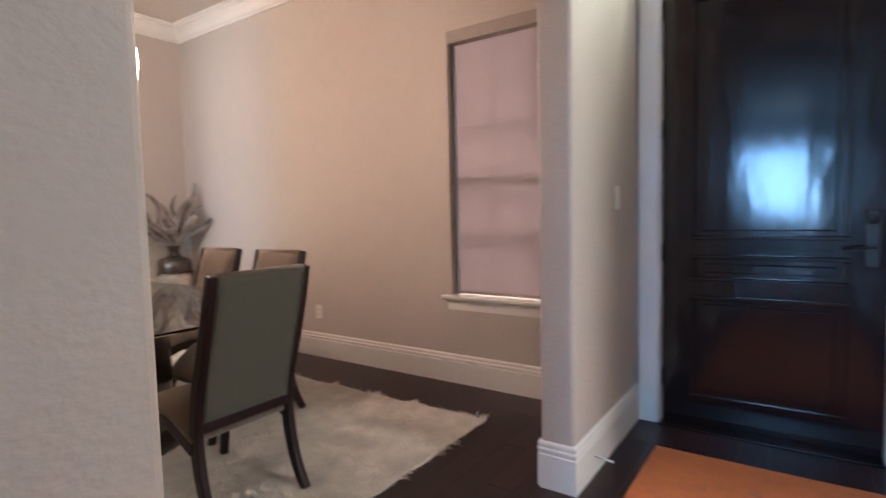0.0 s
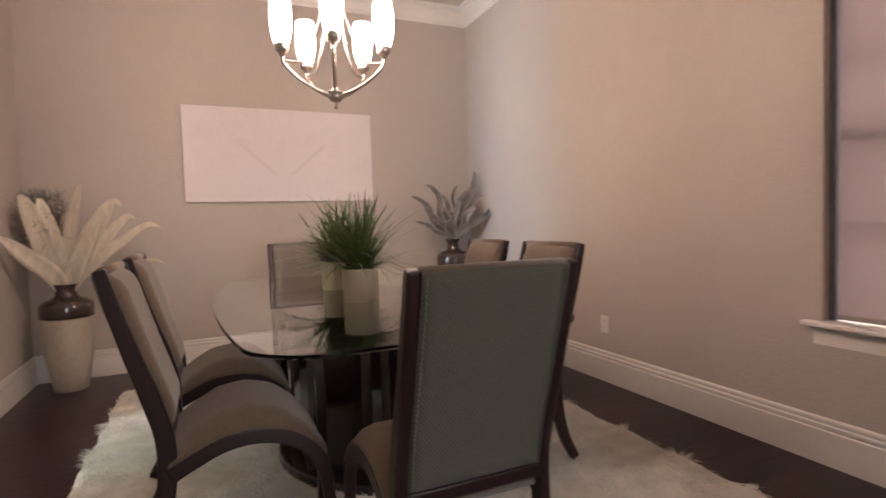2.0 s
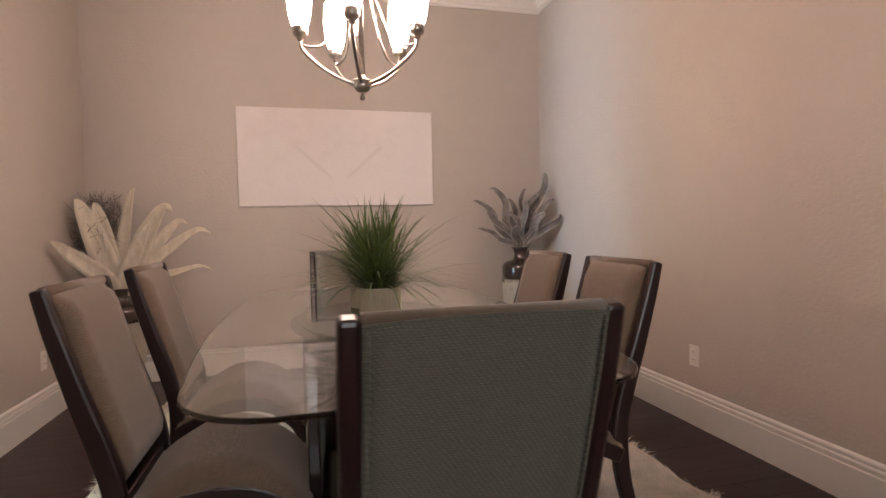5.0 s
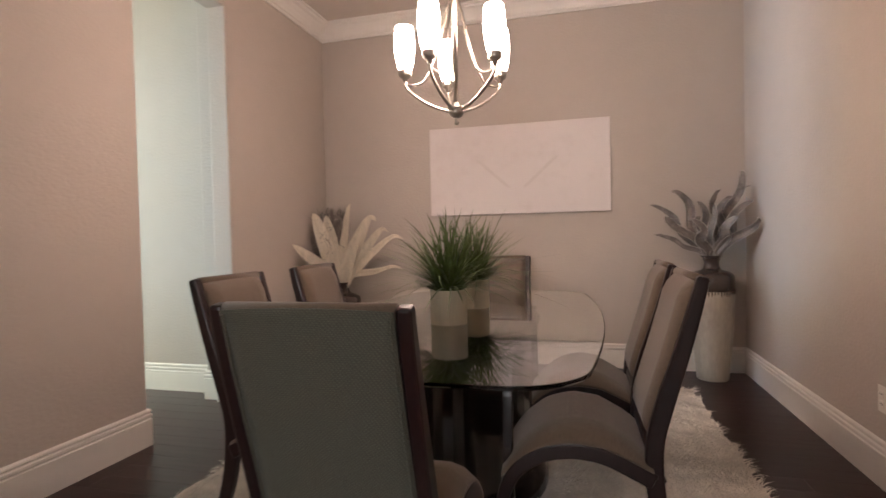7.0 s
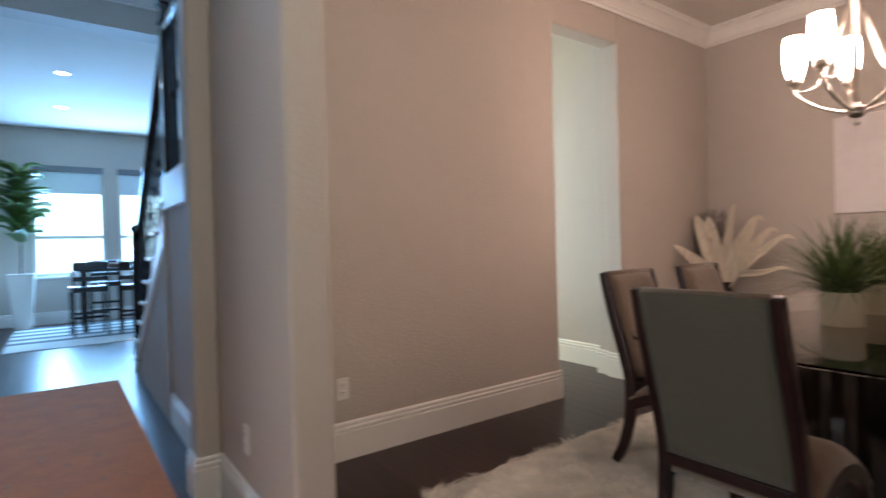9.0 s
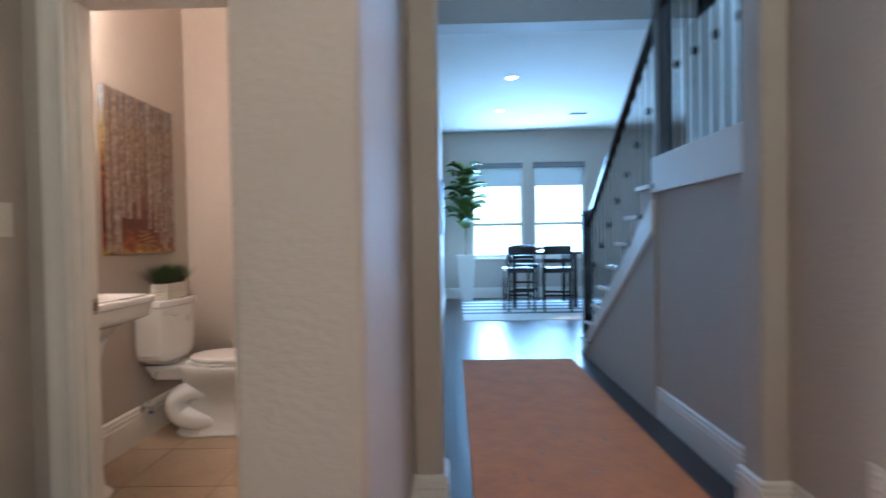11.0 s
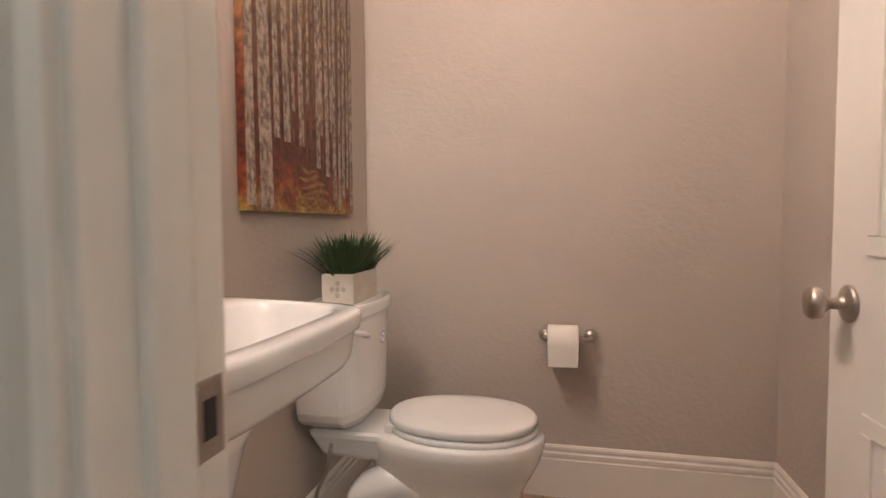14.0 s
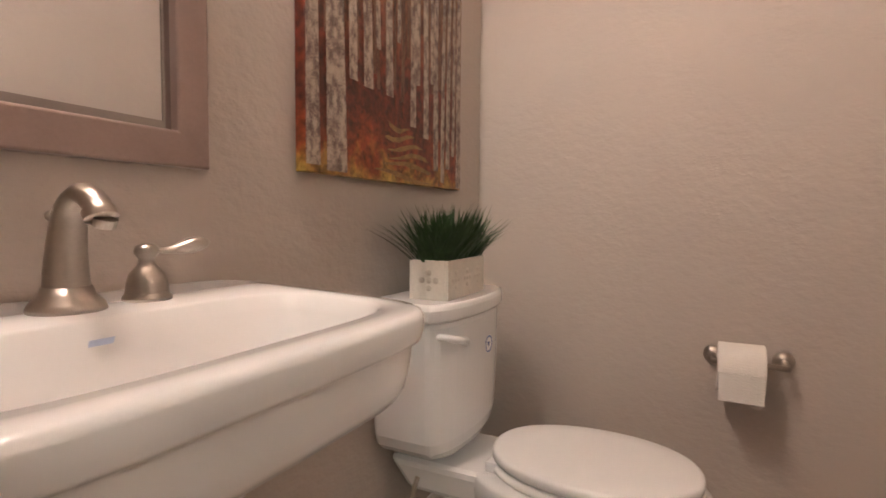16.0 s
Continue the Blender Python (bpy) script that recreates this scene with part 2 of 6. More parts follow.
def slab_path(points, heights, x0, x1, bm=None):
    """A board of thickness x0..x1 whose side outline follows (y, z) points with the given heights across the path."""
    bm = bm or bmesh.new()
    n = len(points)
    top, bot = [], []
    for i in range(n):
        a, b = Vector(points[max(i - 1, 0)]), Vector(points[min(i + 1, n - 1)])
        d = (b - a).normalized()
        nrm = Vector((-d.y, d.x))
        h = heights[i] / 2
        p = Vector(points[i])
        top.append(p + nrm * h)
        bot.append(p - nrm * h)
    q = []
    for i in range(n):
        q.append([bm.verts.new((x, v.x, v.y)) for x in (x0, x1) for v in (top[i], bot[i])])
    for a, b in zip(q, q[1:]):
        for i, j in ((0, 1), (1, 3), (3, 2), (2, 0)):
            bm.faces.new((a[i], a[j], b[j], b[i]))
    for e in (q[0], q[-1]):
        bm.faces.new((e[0], e[1], e[3], e[2]))
    return bm


def run_profile(line, profile, closed=False, bm=None):
    """A moulding: (offset from the wall to the line's left, height) pairs carried along a plan line with mitred corners."""
    bm = bm or bmesh.new()
    P = [Vector(p) for p in line]
    n = len(P)
    rings = []
    for i in range(n):
        segs = []
        if i > 0 or closed:
            segs.append((P[i] - P[i - 1]).normalized())
        if i < n - 1 or closed:
            segs.append((P[(i + 1) % n] - P[i]).normalized())
        nn = [Vector((-s.y, s.x)) for s in segs]
        m = nn[0] if len(nn) == 1 else (nn[0] + nn[1]) / (1 + nn[0].dot(nn[1]))
        rings.append([bm.verts.new((P[i].x + m.x * d, P[i].y + m.y * d, z)) for d, z in profile])
    k = len(profile)
    pairs = list(zip(rings, rings[1:])) + ([(rings[-1], rings[0])] if closed else [])
    for a, b in pairs:
        for j in range(k):
            bm.faces.new((a[j], a[(j + 1) % k], b[(j + 1) % k], b[j]))
    if not closed:
        bm.faces.new(rings[0])
        bm.faces.new(rings[-1][::-1])
    return bm


BASE = [(-0.004, 0.0), (0.016, 0.0), (0.016, 0.148), (0.010, 0.152), (0.010, 0.157), (0.017, 0.162), (0.017, 0.174), (0.009, 0.179), (0.009, 0.184), (0.014, 0.189), (0.013, 0.198), (0.006, 0.205), (-0.004, 0.205)]


def crown(zc):
    return [(-0.004, zc - 0.15), (0.014, zc - 0.15), (0.018, zc - 0.128), (0.028, zc - 0.122), (0.034, zc - 0.105), (0.052, zc - 0.075), (0.080, zc - 0.046), (0.104, zc - 0.034), (0.108, zc - 0.018), (0.122, zc - 0.014), (0.125, zc + 0.004), (-0.004, zc + 0.004)]


# ---- the shell ----
ZC = 3.15       # dining ceiling
ZT = 3.22       # foyer and breakfast ceiling
WX, EX, NY = 0.19, 3.80, 5.65      # dining room faces
SY0, SY1 = 1.075, 1.225            # wall between foyer and dining room
HS = -0.39                         # hall's south face
HT = 6.0                           # stair hall ceiling

structure("wall_north", boxes((-3.2, 4.1, NY, NY + 0.15, 0, HT)), M_WALL, "greige orange-peel painted wall with a pale canvas", "wall")
structure("wall_east", boxes((EX, EX + 0.16, 2.33, NY, 0, ZT), (EX, EX + 0.16, 1.40, 2.33, 0, 0.60), (EX, EX + 0.16, 1.40, 2.33, 2.42, ZT), (EX, EX + 0.16, 1.0, 1.40, 0, ZT),
          (EX, EX + 0.16, -0.06, 1.0, 2.52, 2.64), (EX, EX + 0.16, -0.06, 1.0, 3.02, ZT), (EX, EX + 0.16, -0.06, 0.02, 2.64, 3.02), (EX, EX + 0.16, 0.91, 1.0, 2.64, 3.02), (EX, EX + 0.16, -3.9, -0.06, 0, ZT)), M_WALL, "greige painted outer wall with a window", "wall")
structure("wall_west", boxes((WX - 0.15, WX, SY1, 3.44, 0, ZC), (WX - 0.15, WX, 4.22, NY, 0, ZC), (WX - 0.15, WX, 3.44, 4.22, 2.76, ZC)), M_WALL, "greige painted wall with a tall open passage", "wall", 0.012)
structure("wall_foyer_north", boxes((0.04, 1.15, SY0, SY1, 0, ZT), (2.815, EX, SY0, SY1, 0, ZT), (1.15, 2.815, SY0, SY1, 2.9, ZT)), M_WALL, "textured greige wall with rounded corners beside the wide opening", "wall", 0.018)
structure("wall_pilaster_north", boxes((0.055, 0.205, 0.965, SY0, 0, ZT)), M_WALL, "narrow greige wall pier with rounded edges", "wall", 0.018)
structure("wall_pilaster_south", boxes((-0.03, 0.12, HS, -0.265, 0, ZT)), M_WALL, "narrow greige wall pier with rounded edges", "wall", 0.018)
structure("wall_header_hall", boxes((-0.03, 0.205, -0.265, 0.965, 2.9, HT)), M_WALL, "greige header above the hall", "wall")
structure("wall_hall_south", boxes((-3.45, 0.40, HS - 0.13, HS, 0, HT), (-4.35, -3.45, HS - 0.13, HS, 2.45, HT), (-8.0, -4.35, HS - 0.13, HS, 0, HT), (-4.7, -3.2, -1.7, -1.6, 0, ZT), (-4.7, -4.6, -1.6, HS - 0.13, 0, ZT), (-3.3, -3.2, -1.6, HS - 0.13, 0, ZT)), M_WALL, "long greige hall wall with a cluster of frames", "wall", 0.008)
structure("wall_foyer_south", boxes((0.40, 1.22, -0.65, HS, 0, ZT), (2.9, EX, -0.65, HS, 0, ZT), (1.22, 2.9, -0.65, HS, 2.9, ZT)), M_WALL, "textured greige wall with rounded corners", "wall", 0.018)
structure("wall_far_west", boxes((-8.15, -8.0, -0.6, 0.16, 0, ZT), (-8.15, -8.0, 1.16, 1.36, 0, ZT), (-8.15, -8.0, 2.36, 4.6, 0, ZT), (-8.15, -8.0, 0.16, 1.16, 0, 0.78), (-8.15, -8.0, 0.16, 1.16, 2.62, ZT),
          (-8.15, -8.0, 1.36, 2.36, 0, 0.78), (-8.15, -8.0, 1.36, 2.36, 2.62, ZT)), M_WALL, "greige window wall of the breakfast room", "wall")
structure("wall_upper_west", boxes((-3.1, -2.85, HS, 4.4, 3.22, 3.64), (-3.1, -2.85, HS, 0.16, 3.64, 5.4), (-3.1, -2.85, 1.5, 4.4, 3.64, 5.4), (-3.1, -2.85, HS, 4.4, 5.4, HT)), M_WALL, "white-trimmed beam across the stair hall", "wall")
structure("wall_breakfast_north", boxes((-8.0, -3.0, 4.45, 4.6, 0, HT)), M_WALL, "greige wall", "wall")
structure("wall_stair_north", boxes((-3.15, 0.04, 2.15, 2.27, 0, HT)), M_WALL, "greige wall behind the stairs", "wall")
structure("wall_pantry_north", boxes((-3.15, -0.08, 4.40, 4.55, 0, ZC), (-0.08, 0.04, 4.26, 4.55, 0, ZC)), M_WALL, "pale greige passage wall in daylight", "wall", 0.01)
structure("wall_pantry_west", boxes((-3.15, -3.0, 2.27, 2.40, 0, ZC), (-3.15, -3.0, 3.50, 4.40, 0, ZC), (-3.15, -3.0, 2.40, 3.50, 0, 0.9), (-3.15, -3.0, 2.40, 3.50, 2.45, ZC)), M_WALL, "passage wall with a window", "wall")
structure("wall_upper_hall", boxes((0.04, 0.19, SY1, 2.27, ZC, HT), (-3.1, 0.19, 2.15, 2.27, ZT, HT), (0.205, 0.33, -0.52, SY1, ZT, HT)), M_WALL, "upper greige stair hall wall", "wall")
# invented room south of the foyer, out of view, housing the fill light
structure("wall_unseen_south", boxes((EX - 0.9, EX, -3.9, -0.65, 0, ZT), (0.55, 1.5, -3.9, -3.75, 0, ZT), (2.8, 2.9, -3.9, -3.75, 0, ZT), (1.5, 2.8, -3.9, -3.75, 0, 0.9), (1.5, 2.8, -3.9, -3.75, 2.4, ZT)), M_WALL, "unseen greige wall of an invented room south of the foyer, round the fill light", "wall")
# powder room shell
PX0, PX1, PY0, PY1 = -1.44, 0.285, -2.086, -0.53
DX = 0.405
structure("wall_powder_west", boxes((PX0 - 0.12, PX0, PY0 - 0.12, HS - 0.13, 0, ZC)), M_WALL, "warm greige painted powder room wall", "wall")
structure("wall_powder_south", boxes((PX0, DX, PY0 - 0.12, PY0, 0, ZC)), M_WALL, "warm greige orange-peel powder room wall", "wall")
structure("wall_powder_east", boxes((PX1, DX, PY0, -1.57, 0, ZC), (PX1, DX, -0.799, HS - 0.13, 0, ZC), (PX1, DX, -1.57, -0.799, 2.05, ZC)), M_WALL, "greige wall with the powder room door", "wall")
structure("wall_vestibule_south", boxes((DX, 0.80, -1.84, -1.715, 0, ZC), (1.60, 1.75, -1.84, -1.715, 0, ZC), (0.80, 1.60, -1.84, -1.715, 2.05, ZC)), M_WALL, "greige vestibule wall with a light switch", "wall")
structure("wall_closet", boxes((0.55, 0.67, -3.75, -1.84, 0, ZC), (1.63, 1.75, -3.75, -1.84, 0, ZC)), M_WALL, "plain greige closet wall", "wall")

structure("ceiling", boxes((WX - 0.15, EX + 0.16, SY0, NY, ZC, ZC + 0.06)), M_CEIL, "warm white textured dining room ceiling", "ceiling")
structure("ceiling_foyer", boxes((0.19, EX + 0.16, -3.9, SY0, ZT, ZT + 0.06)), M_CEIL, "warm white foyer ceiling", "ceiling")
structure("ceiling_stair_hall", boxes((-8.2, 0.4, -0.6, 4.7, HT, HT + 0.06)), M_CEIL, "high stair hall ceiling", "ceiling")
structure("ceiling_breakfast", boxes((-8.2, -3.1, -0.6, 4.6, ZT, ZT + 0.06)), M_CEIL, "white breakfast room ceiling with recessed lights", "ceiling")
structure("ceiling_pantry", boxes((-3.15, 0.04, 2.27, 4.55, ZC, ZC + 0.06)), M_CEIL, "white passage ceiling", "ceiling")
structure("ceiling_powder", boxes((PX0 - 0.12, 0.5, PY0 - 0.12, HS - 0.13, ZC, ZC + 0.06)), M_CEIL, "warm white powder room ceiling", "ceiling")

structure("crown_dining", run_profile([(EX, SY1), (EX, NY), (WX, NY), (WX, SY1)], crown(ZC), True), M_TRIM, "white crown moulding under the dining room ceiling", "crown moulding")
structure("crown_hall_beam", run_profile([(-2.85, 4.4), (-2.85, HS)], crown(3.60)), M_TRIM, "white crown moulding on the hall beam", "crown moulding")
structure("baseboard_dining_east", run_profile([(2.815, SY1), (EX, SY1), (EX, NY), (WX, NY), (WX, 4.22), (WX - 0.15, 4.22)], BASE), M_TRIM, "tall white baseboard with a ridged top edge", "baseboard")
structure("baseboard_dining_west", run_profile([(0.04, 3.44), (WX, 3.44), (WX, SY1), (1.15, SY1), (1.15, SY0), (0.205, SY0), (0.205, 0.965), (0.055, 0.965), (0.055, SY0), (-2.75, SY0)], BASE), M_TRIM, "tall white baseboard with a ridged top edge", "baseboard")
structure("baseboard_foyer_east", run_profile([(EX - 0.02, SY0), (2.815, SY0), (2.815, SY1)], BASE), M_TRIM, "tall white baseboard with a ridged top edge", "baseboard")
structure("baseboard_hall_south", run_profile([(-3.45, HS - 0.13), (-3.45, HS), (-0.03, HS), (-0.03, -0.265), (0.12, -0.265), (0.12, HS), (1.22, HS), (1.22, -0.65), (DX, -0.65)], BASE), M_TRIM, "tall white baseboard with a ridged top edge", "baseboard")
structure("baseboard_breakfast", run_profile([(-8.0, 4.45), (-8.0, HS), (-4.35, HS), (-4.35, HS - 0.13)], BASE), M_TRIM, "tall white baseboard with a ridged top edge", "baseboard")
structure("baseboard_pantry", run_profile([(0.04, 4.26), (-0.08, 4.26), (-0.08, 4.40), (-3.0, 4.40)], BASE), M_TRIM, "tall white baseboard in the passage", "baseboard")
structure("baseboard_powder", run_profile([(PX1, -0.74), (PX1, PY1), (PX0, PY1), (PX0, PY0), (PX1, PY0), (PX1, -1.63)], BASE), M_TRIM, "tall white baseboard with a ridged top edge", "baseboard")
structure("wall_powder_north", boxes((PX0, PX1, PY1, HS - 0.13, 0, ZC)), M_WALL, "warm greige painted powder room wall", "wall")
structure("floor", boxes((-8.2, EX + 0.2, -4.0, NY + 0.2, -0.15, -0.012)), M_JOINT, "dark joints under the wood floor", "floor")
structure("ground", boxes((-400, 400, -400, 400, -0.5, -0.2)), mat("lawn", (0.09, 0.11, 0.05), 0.95, var=0.4, scale=0.6), "plain lawn around the house", "ground")

# ---- dining room ----
def make_chair():
    c = thing("dining_chair", pose(0, 0, 0), "dark mahogany dining chair with taupe seat and grey-green woven back", "chair", "chairs round the dining table")
    post = smooth_path([(-0.002, 0.985), (0.026, 0.87), (0.074, 0.70), (0.120, 0.55), (0.148, 0.42), (0.142, 0.26), (0.105, 0.11), (0.050, 0.0)], 5)
    hts = [0.036 + 0.020 * min(1, i / 14) - 0.016 * max(0, (i - 24) / 12) for i in range(len(post))]
    for sx in (-1, 1):
        x0, x1 = (-0.232, -0.198) if sx < 0 else (0.198, 0.232)
        part("back_post", slab_path([(p.x, p.y) for p in (Vector(q) for q in post)], hts, x0, x1), M_WOOD, c, bevel=0.008)
        arch = smooth_path([(0.150, 0.315), (0.215, 0.348), (0.305, 0.387), (0.405, 0.399), (0.505, 0.379), (0.590, 0.320), (0.632, 0.235), (0.645, 0.14), (0.668, 0.0)], 4)
        ah = [0.054 - 0.018 * max(0, (i - 16) / 16) for i in range(len(arch))]
        y0, y1 = (-0.240, -0.206) if sx < 0 else (0.206, 0.240)
        part("arched_leg", slab_path([(p.x, p.y) for p in (Vector(q) for q in arch)], ah, y0, y1), M_WOOD, c, bevel=0.007)

    def panel(front, bulge, z0, z1, thick, xw=0.197):
        bm = bmesh.new()
        nx, nz = 10, 16
        grids = []
        for side in (0, 1):
            g = []
            for j in range(nz + 1):
                row = []
                for i in range(nx + 1):
                    u, w = i / nx * 2 - 1, j / nz
                    z = z0 + (z1 - z0) * w
                    yb = float(np.interp(z, [0.30, 0.42, 0.55, 0.70, 0.87, 0.985], [0.146, 0.148, 0.120, 0.074, 0.026, -0.002]))
                    e = min(1.0, (1 - abs(u)) * 5) ** 0.5 * min(1.0, min(w, 1 - w) * 9) ** 0.5
                    y = yb + front + (bulge * e if side else 0)
                    row.append(bm.verts.new((u * xw, y + (0 if side else -thick), z - (0.006 * u * u if j == nz else 0))))
                g.append(row)
            grids.append(g)
        for s, g in enumerate(grids):
            for j in range(nz):
                for i in range(nx):
                    q = (g[j][i], g[j][i + 1], g[j + 1][i + 1], g[j + 1][i])
                    bm.faces.new(q if s else q[::-1])
        a, b = grids
        for j in range(nz):
            for i in (0, nx):
                bm.faces.new((a[j][i], a[j + 1][i], b[j + 1][i], b[j][i]))
        for j in (0, nz):
            for i in range(nx):
                bm.faces.new((a[j][i], a[j][i + 1], b[j][i + 1], b[j][i]))
        return bm

    part("backrest", panel(0.010, 0.036, 0.44, 0.976, 0.018, 0.1975), M_SEAT, c, "taupe padded front of the back", smooth=True)
    bp = part("back_panel", panel(-0.012, -0.001, 0.415, 0.980, 0.012), M_BACK, c, "grey-green woven fabric panel", smooth=True)
    for sx in (-1, 1):
        pts = [(sx * 0.190, float(np.interp(z, [0.42, 0.55, 0.70, 0.87, 0.985], [0.148, 0.120, 0.074, 0.026, -0.002])) - 0.027, z) for z in np.linspace(0.42, 0.965, 12)]
        part("piping", tube(pts, 0.0035, 6), M_BACK, bp, smooth=True)
    part("top_roll", tube([(-0.197, 0.000, 0.974), (0.197, 0.000, 0.974)], 0.0165, 12), M_SEAT, c, "taupe rolled top edge", smooth=True)
    part("back_rail", boxes((-0.198, 0.198, 0.122, 0.165, 0.372, 0.412)), M_WOOD, c, bevel=0.006)
    part("front_rail", boxes((-0.206, 0.206, 0.580, 0.610, 0.300, 0.360)), M_WOOD, c, bevel=0.006)
    # domed seat
    bm = bmesh.new()
    nx, ny = 14, 16
    tops, bots = [], []
    for j in range(ny + 1):
        rt, rb = [], []
        w = j / ny
        y = 0.152 + 0.490 * w
        za = float(np.interp(y, [0.145, 0.215, 0.305, 0.405, 0.505, 0.590, 0.65], [0.338, 0.380, 0.420, 0.431, 0.410, 0.352, 0.285]))
        for i in range(nx + 1):
            u = i / nx * 2 - 1
            e = min(1.0, (1 - abs(u)) * 4.0) ** 0.5
            x = u * 0.238
            rt.append(bm.verts.new((x, y, za + 0.012 + 0.046 * e * math.sin(math.pi * min(1, max(0.06, w * 0.9 + 0.08))) ** 0.6)))
            rb.append(bm.verts.new((x, y, za - 0.004)))
        tops.append(rt)
        bots.append(rb)
    for j in range(ny):
        for i in range(nx):
            bm.faces.new((tops[j][i], tops[j][i + 1], tops[j + 1][i + 1], tops[j + 1][i]))
            bm.faces.new((bots[j][i], bots[j + 1][i], bots[j + 1][i + 1], bots[j][i + 1]))
        for i in (0, nx):
            bm.faces.new((tops[j][i], tops[j + 1][i], bots[j + 1][i], bots[j][i]))
    for j in (0, ny):
        for i in range(nx):
            bm.faces.new((tops[j][i], tops[j][i + 1], bots[j][i + 1], bots[j][i]))
    part("seat", bm, M_SEAT, c, "domed taupe seat cushion", smooth=True)
    return c


RUGZ = 0.020
chair = make_chair()
chair.matrix_basis = pose(2.010, 2.005, RUGZ) @ Matrix.Diagonal((0.975, 1, 0.99, 1))
for x, y, r in ((1.985, 4.685, 180), (1.100, 2.975, -90), (1.085, 3.725, -91), (2.912, 3.045, 91), (2.930, 3.715, 90)):
    copy_thing(chair, pose(x, y, RUGZ, 0, 0, r) @ Matrix.Diagonal((1, 1, 0.99, 1)))


def table_outline(off, n=18):
    """Plan of the glass top: bowed long sides, rounded corners."""
    pts = []
    hl, rc = 1.125 - off, 0.20
    for qx, qy in ((1, 1), (-1, 1), (-1, -1), (1, -1)):
        seg = []
        for k in range(n + 1):
            u = k / n
            y = (hl - rc) * u
            seg.append((0.620 - off - 0.105 * (y / 1.175) ** 2, y))
        xe = seg[-1][0]
        for k in range(1, 11):
            a = math.pi / 2 * k / 10
            seg.append((xe - rc + rc * math.cos(a) - 0.02 * math.sin(a), hl - rc + rc * math.sin(a)))
        seg = [(qx * x, qy * y) for x, y in seg]
        if qx * qy < 0:
            seg = seg[::-1]
        pts += seg if not pts else seg
    out = []
    for p in pts:
        if not out or (Vector(p) - Vector(out[-1])).length > 1e-4:
            out.append(p)
    return out[:-1] if (Vector(out[0]) - Vector(out[-1])).length < 1e-4 else out


def prism(outline, z0, z1, inset=0.0):
    bm = bmesh.new()
    lo = [bm.verts.new((x, y, z0)) for x, y in outline]
    hi = [bm.verts.new((x, y, z1)) for x, y in outline]
    n = len(lo)
    for i in range(n):
        bm.faces.new((lo[i], lo[(i + 1) % n], hi[(i + 1) % n], hi[i]))
    bm.faces.new(lo[::-1])
    bm.faces.new(hi)
    return bm


table = thing("dining_table", pose(2.02, 3.42, RUGZ - 0.01), "oval-ended clear glass dining table on a dark lacquered pedestal", "table")
part("glass_top", prism(table_outline(0.0), 0.741, 0.754), M_GLASS, table, "clear glass top with a bevelled edge", bevel=0.004)
ov = [(0.30 * math.cos(a) * (1 + 0.10 * math.cos(2 * a)), 0.46 * math.sin(a)) for a in (2 * math.pi * k / 40 for k in range(40))]
part("pedestal", prism([(x * 0.92, y * 0.92) for x, y in ov], 0.05, 0.715), M_PED, table, "black-brown lacquered drum", bevel=0.01)
part("plinth", prism([(x * 1.12, y * 1.10) for x, y in ov], 0.0, 0.05), M_PED, table, bevel=0.008)
part("top_plate", prism([(x * 1.05, y * 1.05) for x, y in ov], 0.715, 0.7405), M_PED, table, bevel=0.004)
for sx in (-1, 1):
    for sy in (-1, 1):
        part("curved_rib", slab_path([(sy * (0.50 + 0.05 * math.sin(math.pi * k / 8)), 0.04 + 0.68 * k / 8) for k in range(9)], [0.035] * 9, sx * 0.27 - 0.018, sx * 0.27 + 0.018), M_PED, table, bevel=0.005)

# shag rug
rx0, rx1, ry0, ry1 = 0.82, 3.29, 1.78, 5.05
rug = thing("shag_rug", pose(0, 0, 0), "thick ivory shag rug with ragged edges on the dark floor", "rug")
bm = bmesh.new()
edge = []
for (ax, ay), (bx, by) in (((rx0, ry0), (rx1, ry0)), ((rx1, ry0), (rx1, ry1)), ((rx1, ry1), (rx0, ry1)), ((rx0, ry1), (rx0, ry0))):
    for k in range(60):
        t = k / 60
        x, y = ax + (bx - ax) * t, ay + (by - ay) * t
        j = 0.03 * noise.noise(Vector((x * 6, y * 6, 0.3)))
        edge.append((x + j, y + 0.03 * noise.noise(Vector((x * 6, y * 6, 5.3)))))
part("backing", prism(edge, 0.002, 0.014), M_RUG, rug)


def blades(count, place, rng, seg=2):
    """Many thin bent blades as one mesh: place(k, rng) gives root, direction, bend, length and width."""
    V, F = [], []
    for k in range(count):
        root, d, bend, ln, w = place(k, rng)
        side = Vector((-d.y, d.x, 0))
        if side.length < 1e-4:
            side = Vector((math.cos(k), math.sin(k), 0))
        side.normalize()
        b = len(V)
        for s in range(seg):
            t = s / seg
            p = root + d * (ln * t) + bend * (ln * t * t)
            ww = w * (1 - 0.55 * t)
            V += [p - side * ww, p + side * ww]
        V.append(root + d * ln + bend * ln)
        for s in range(seg - 1):
            a = b + 2 * s
            F.append((a, a + 1, a + 3, a + 2))
        F.append((b + 2 * (seg - 1), b + 2 * seg - 1, b + 2 * seg))
    me = bpy.data.meshes.new("blades")
    me.from_pydata([tuple(v) for v in V], [], F)
    return me


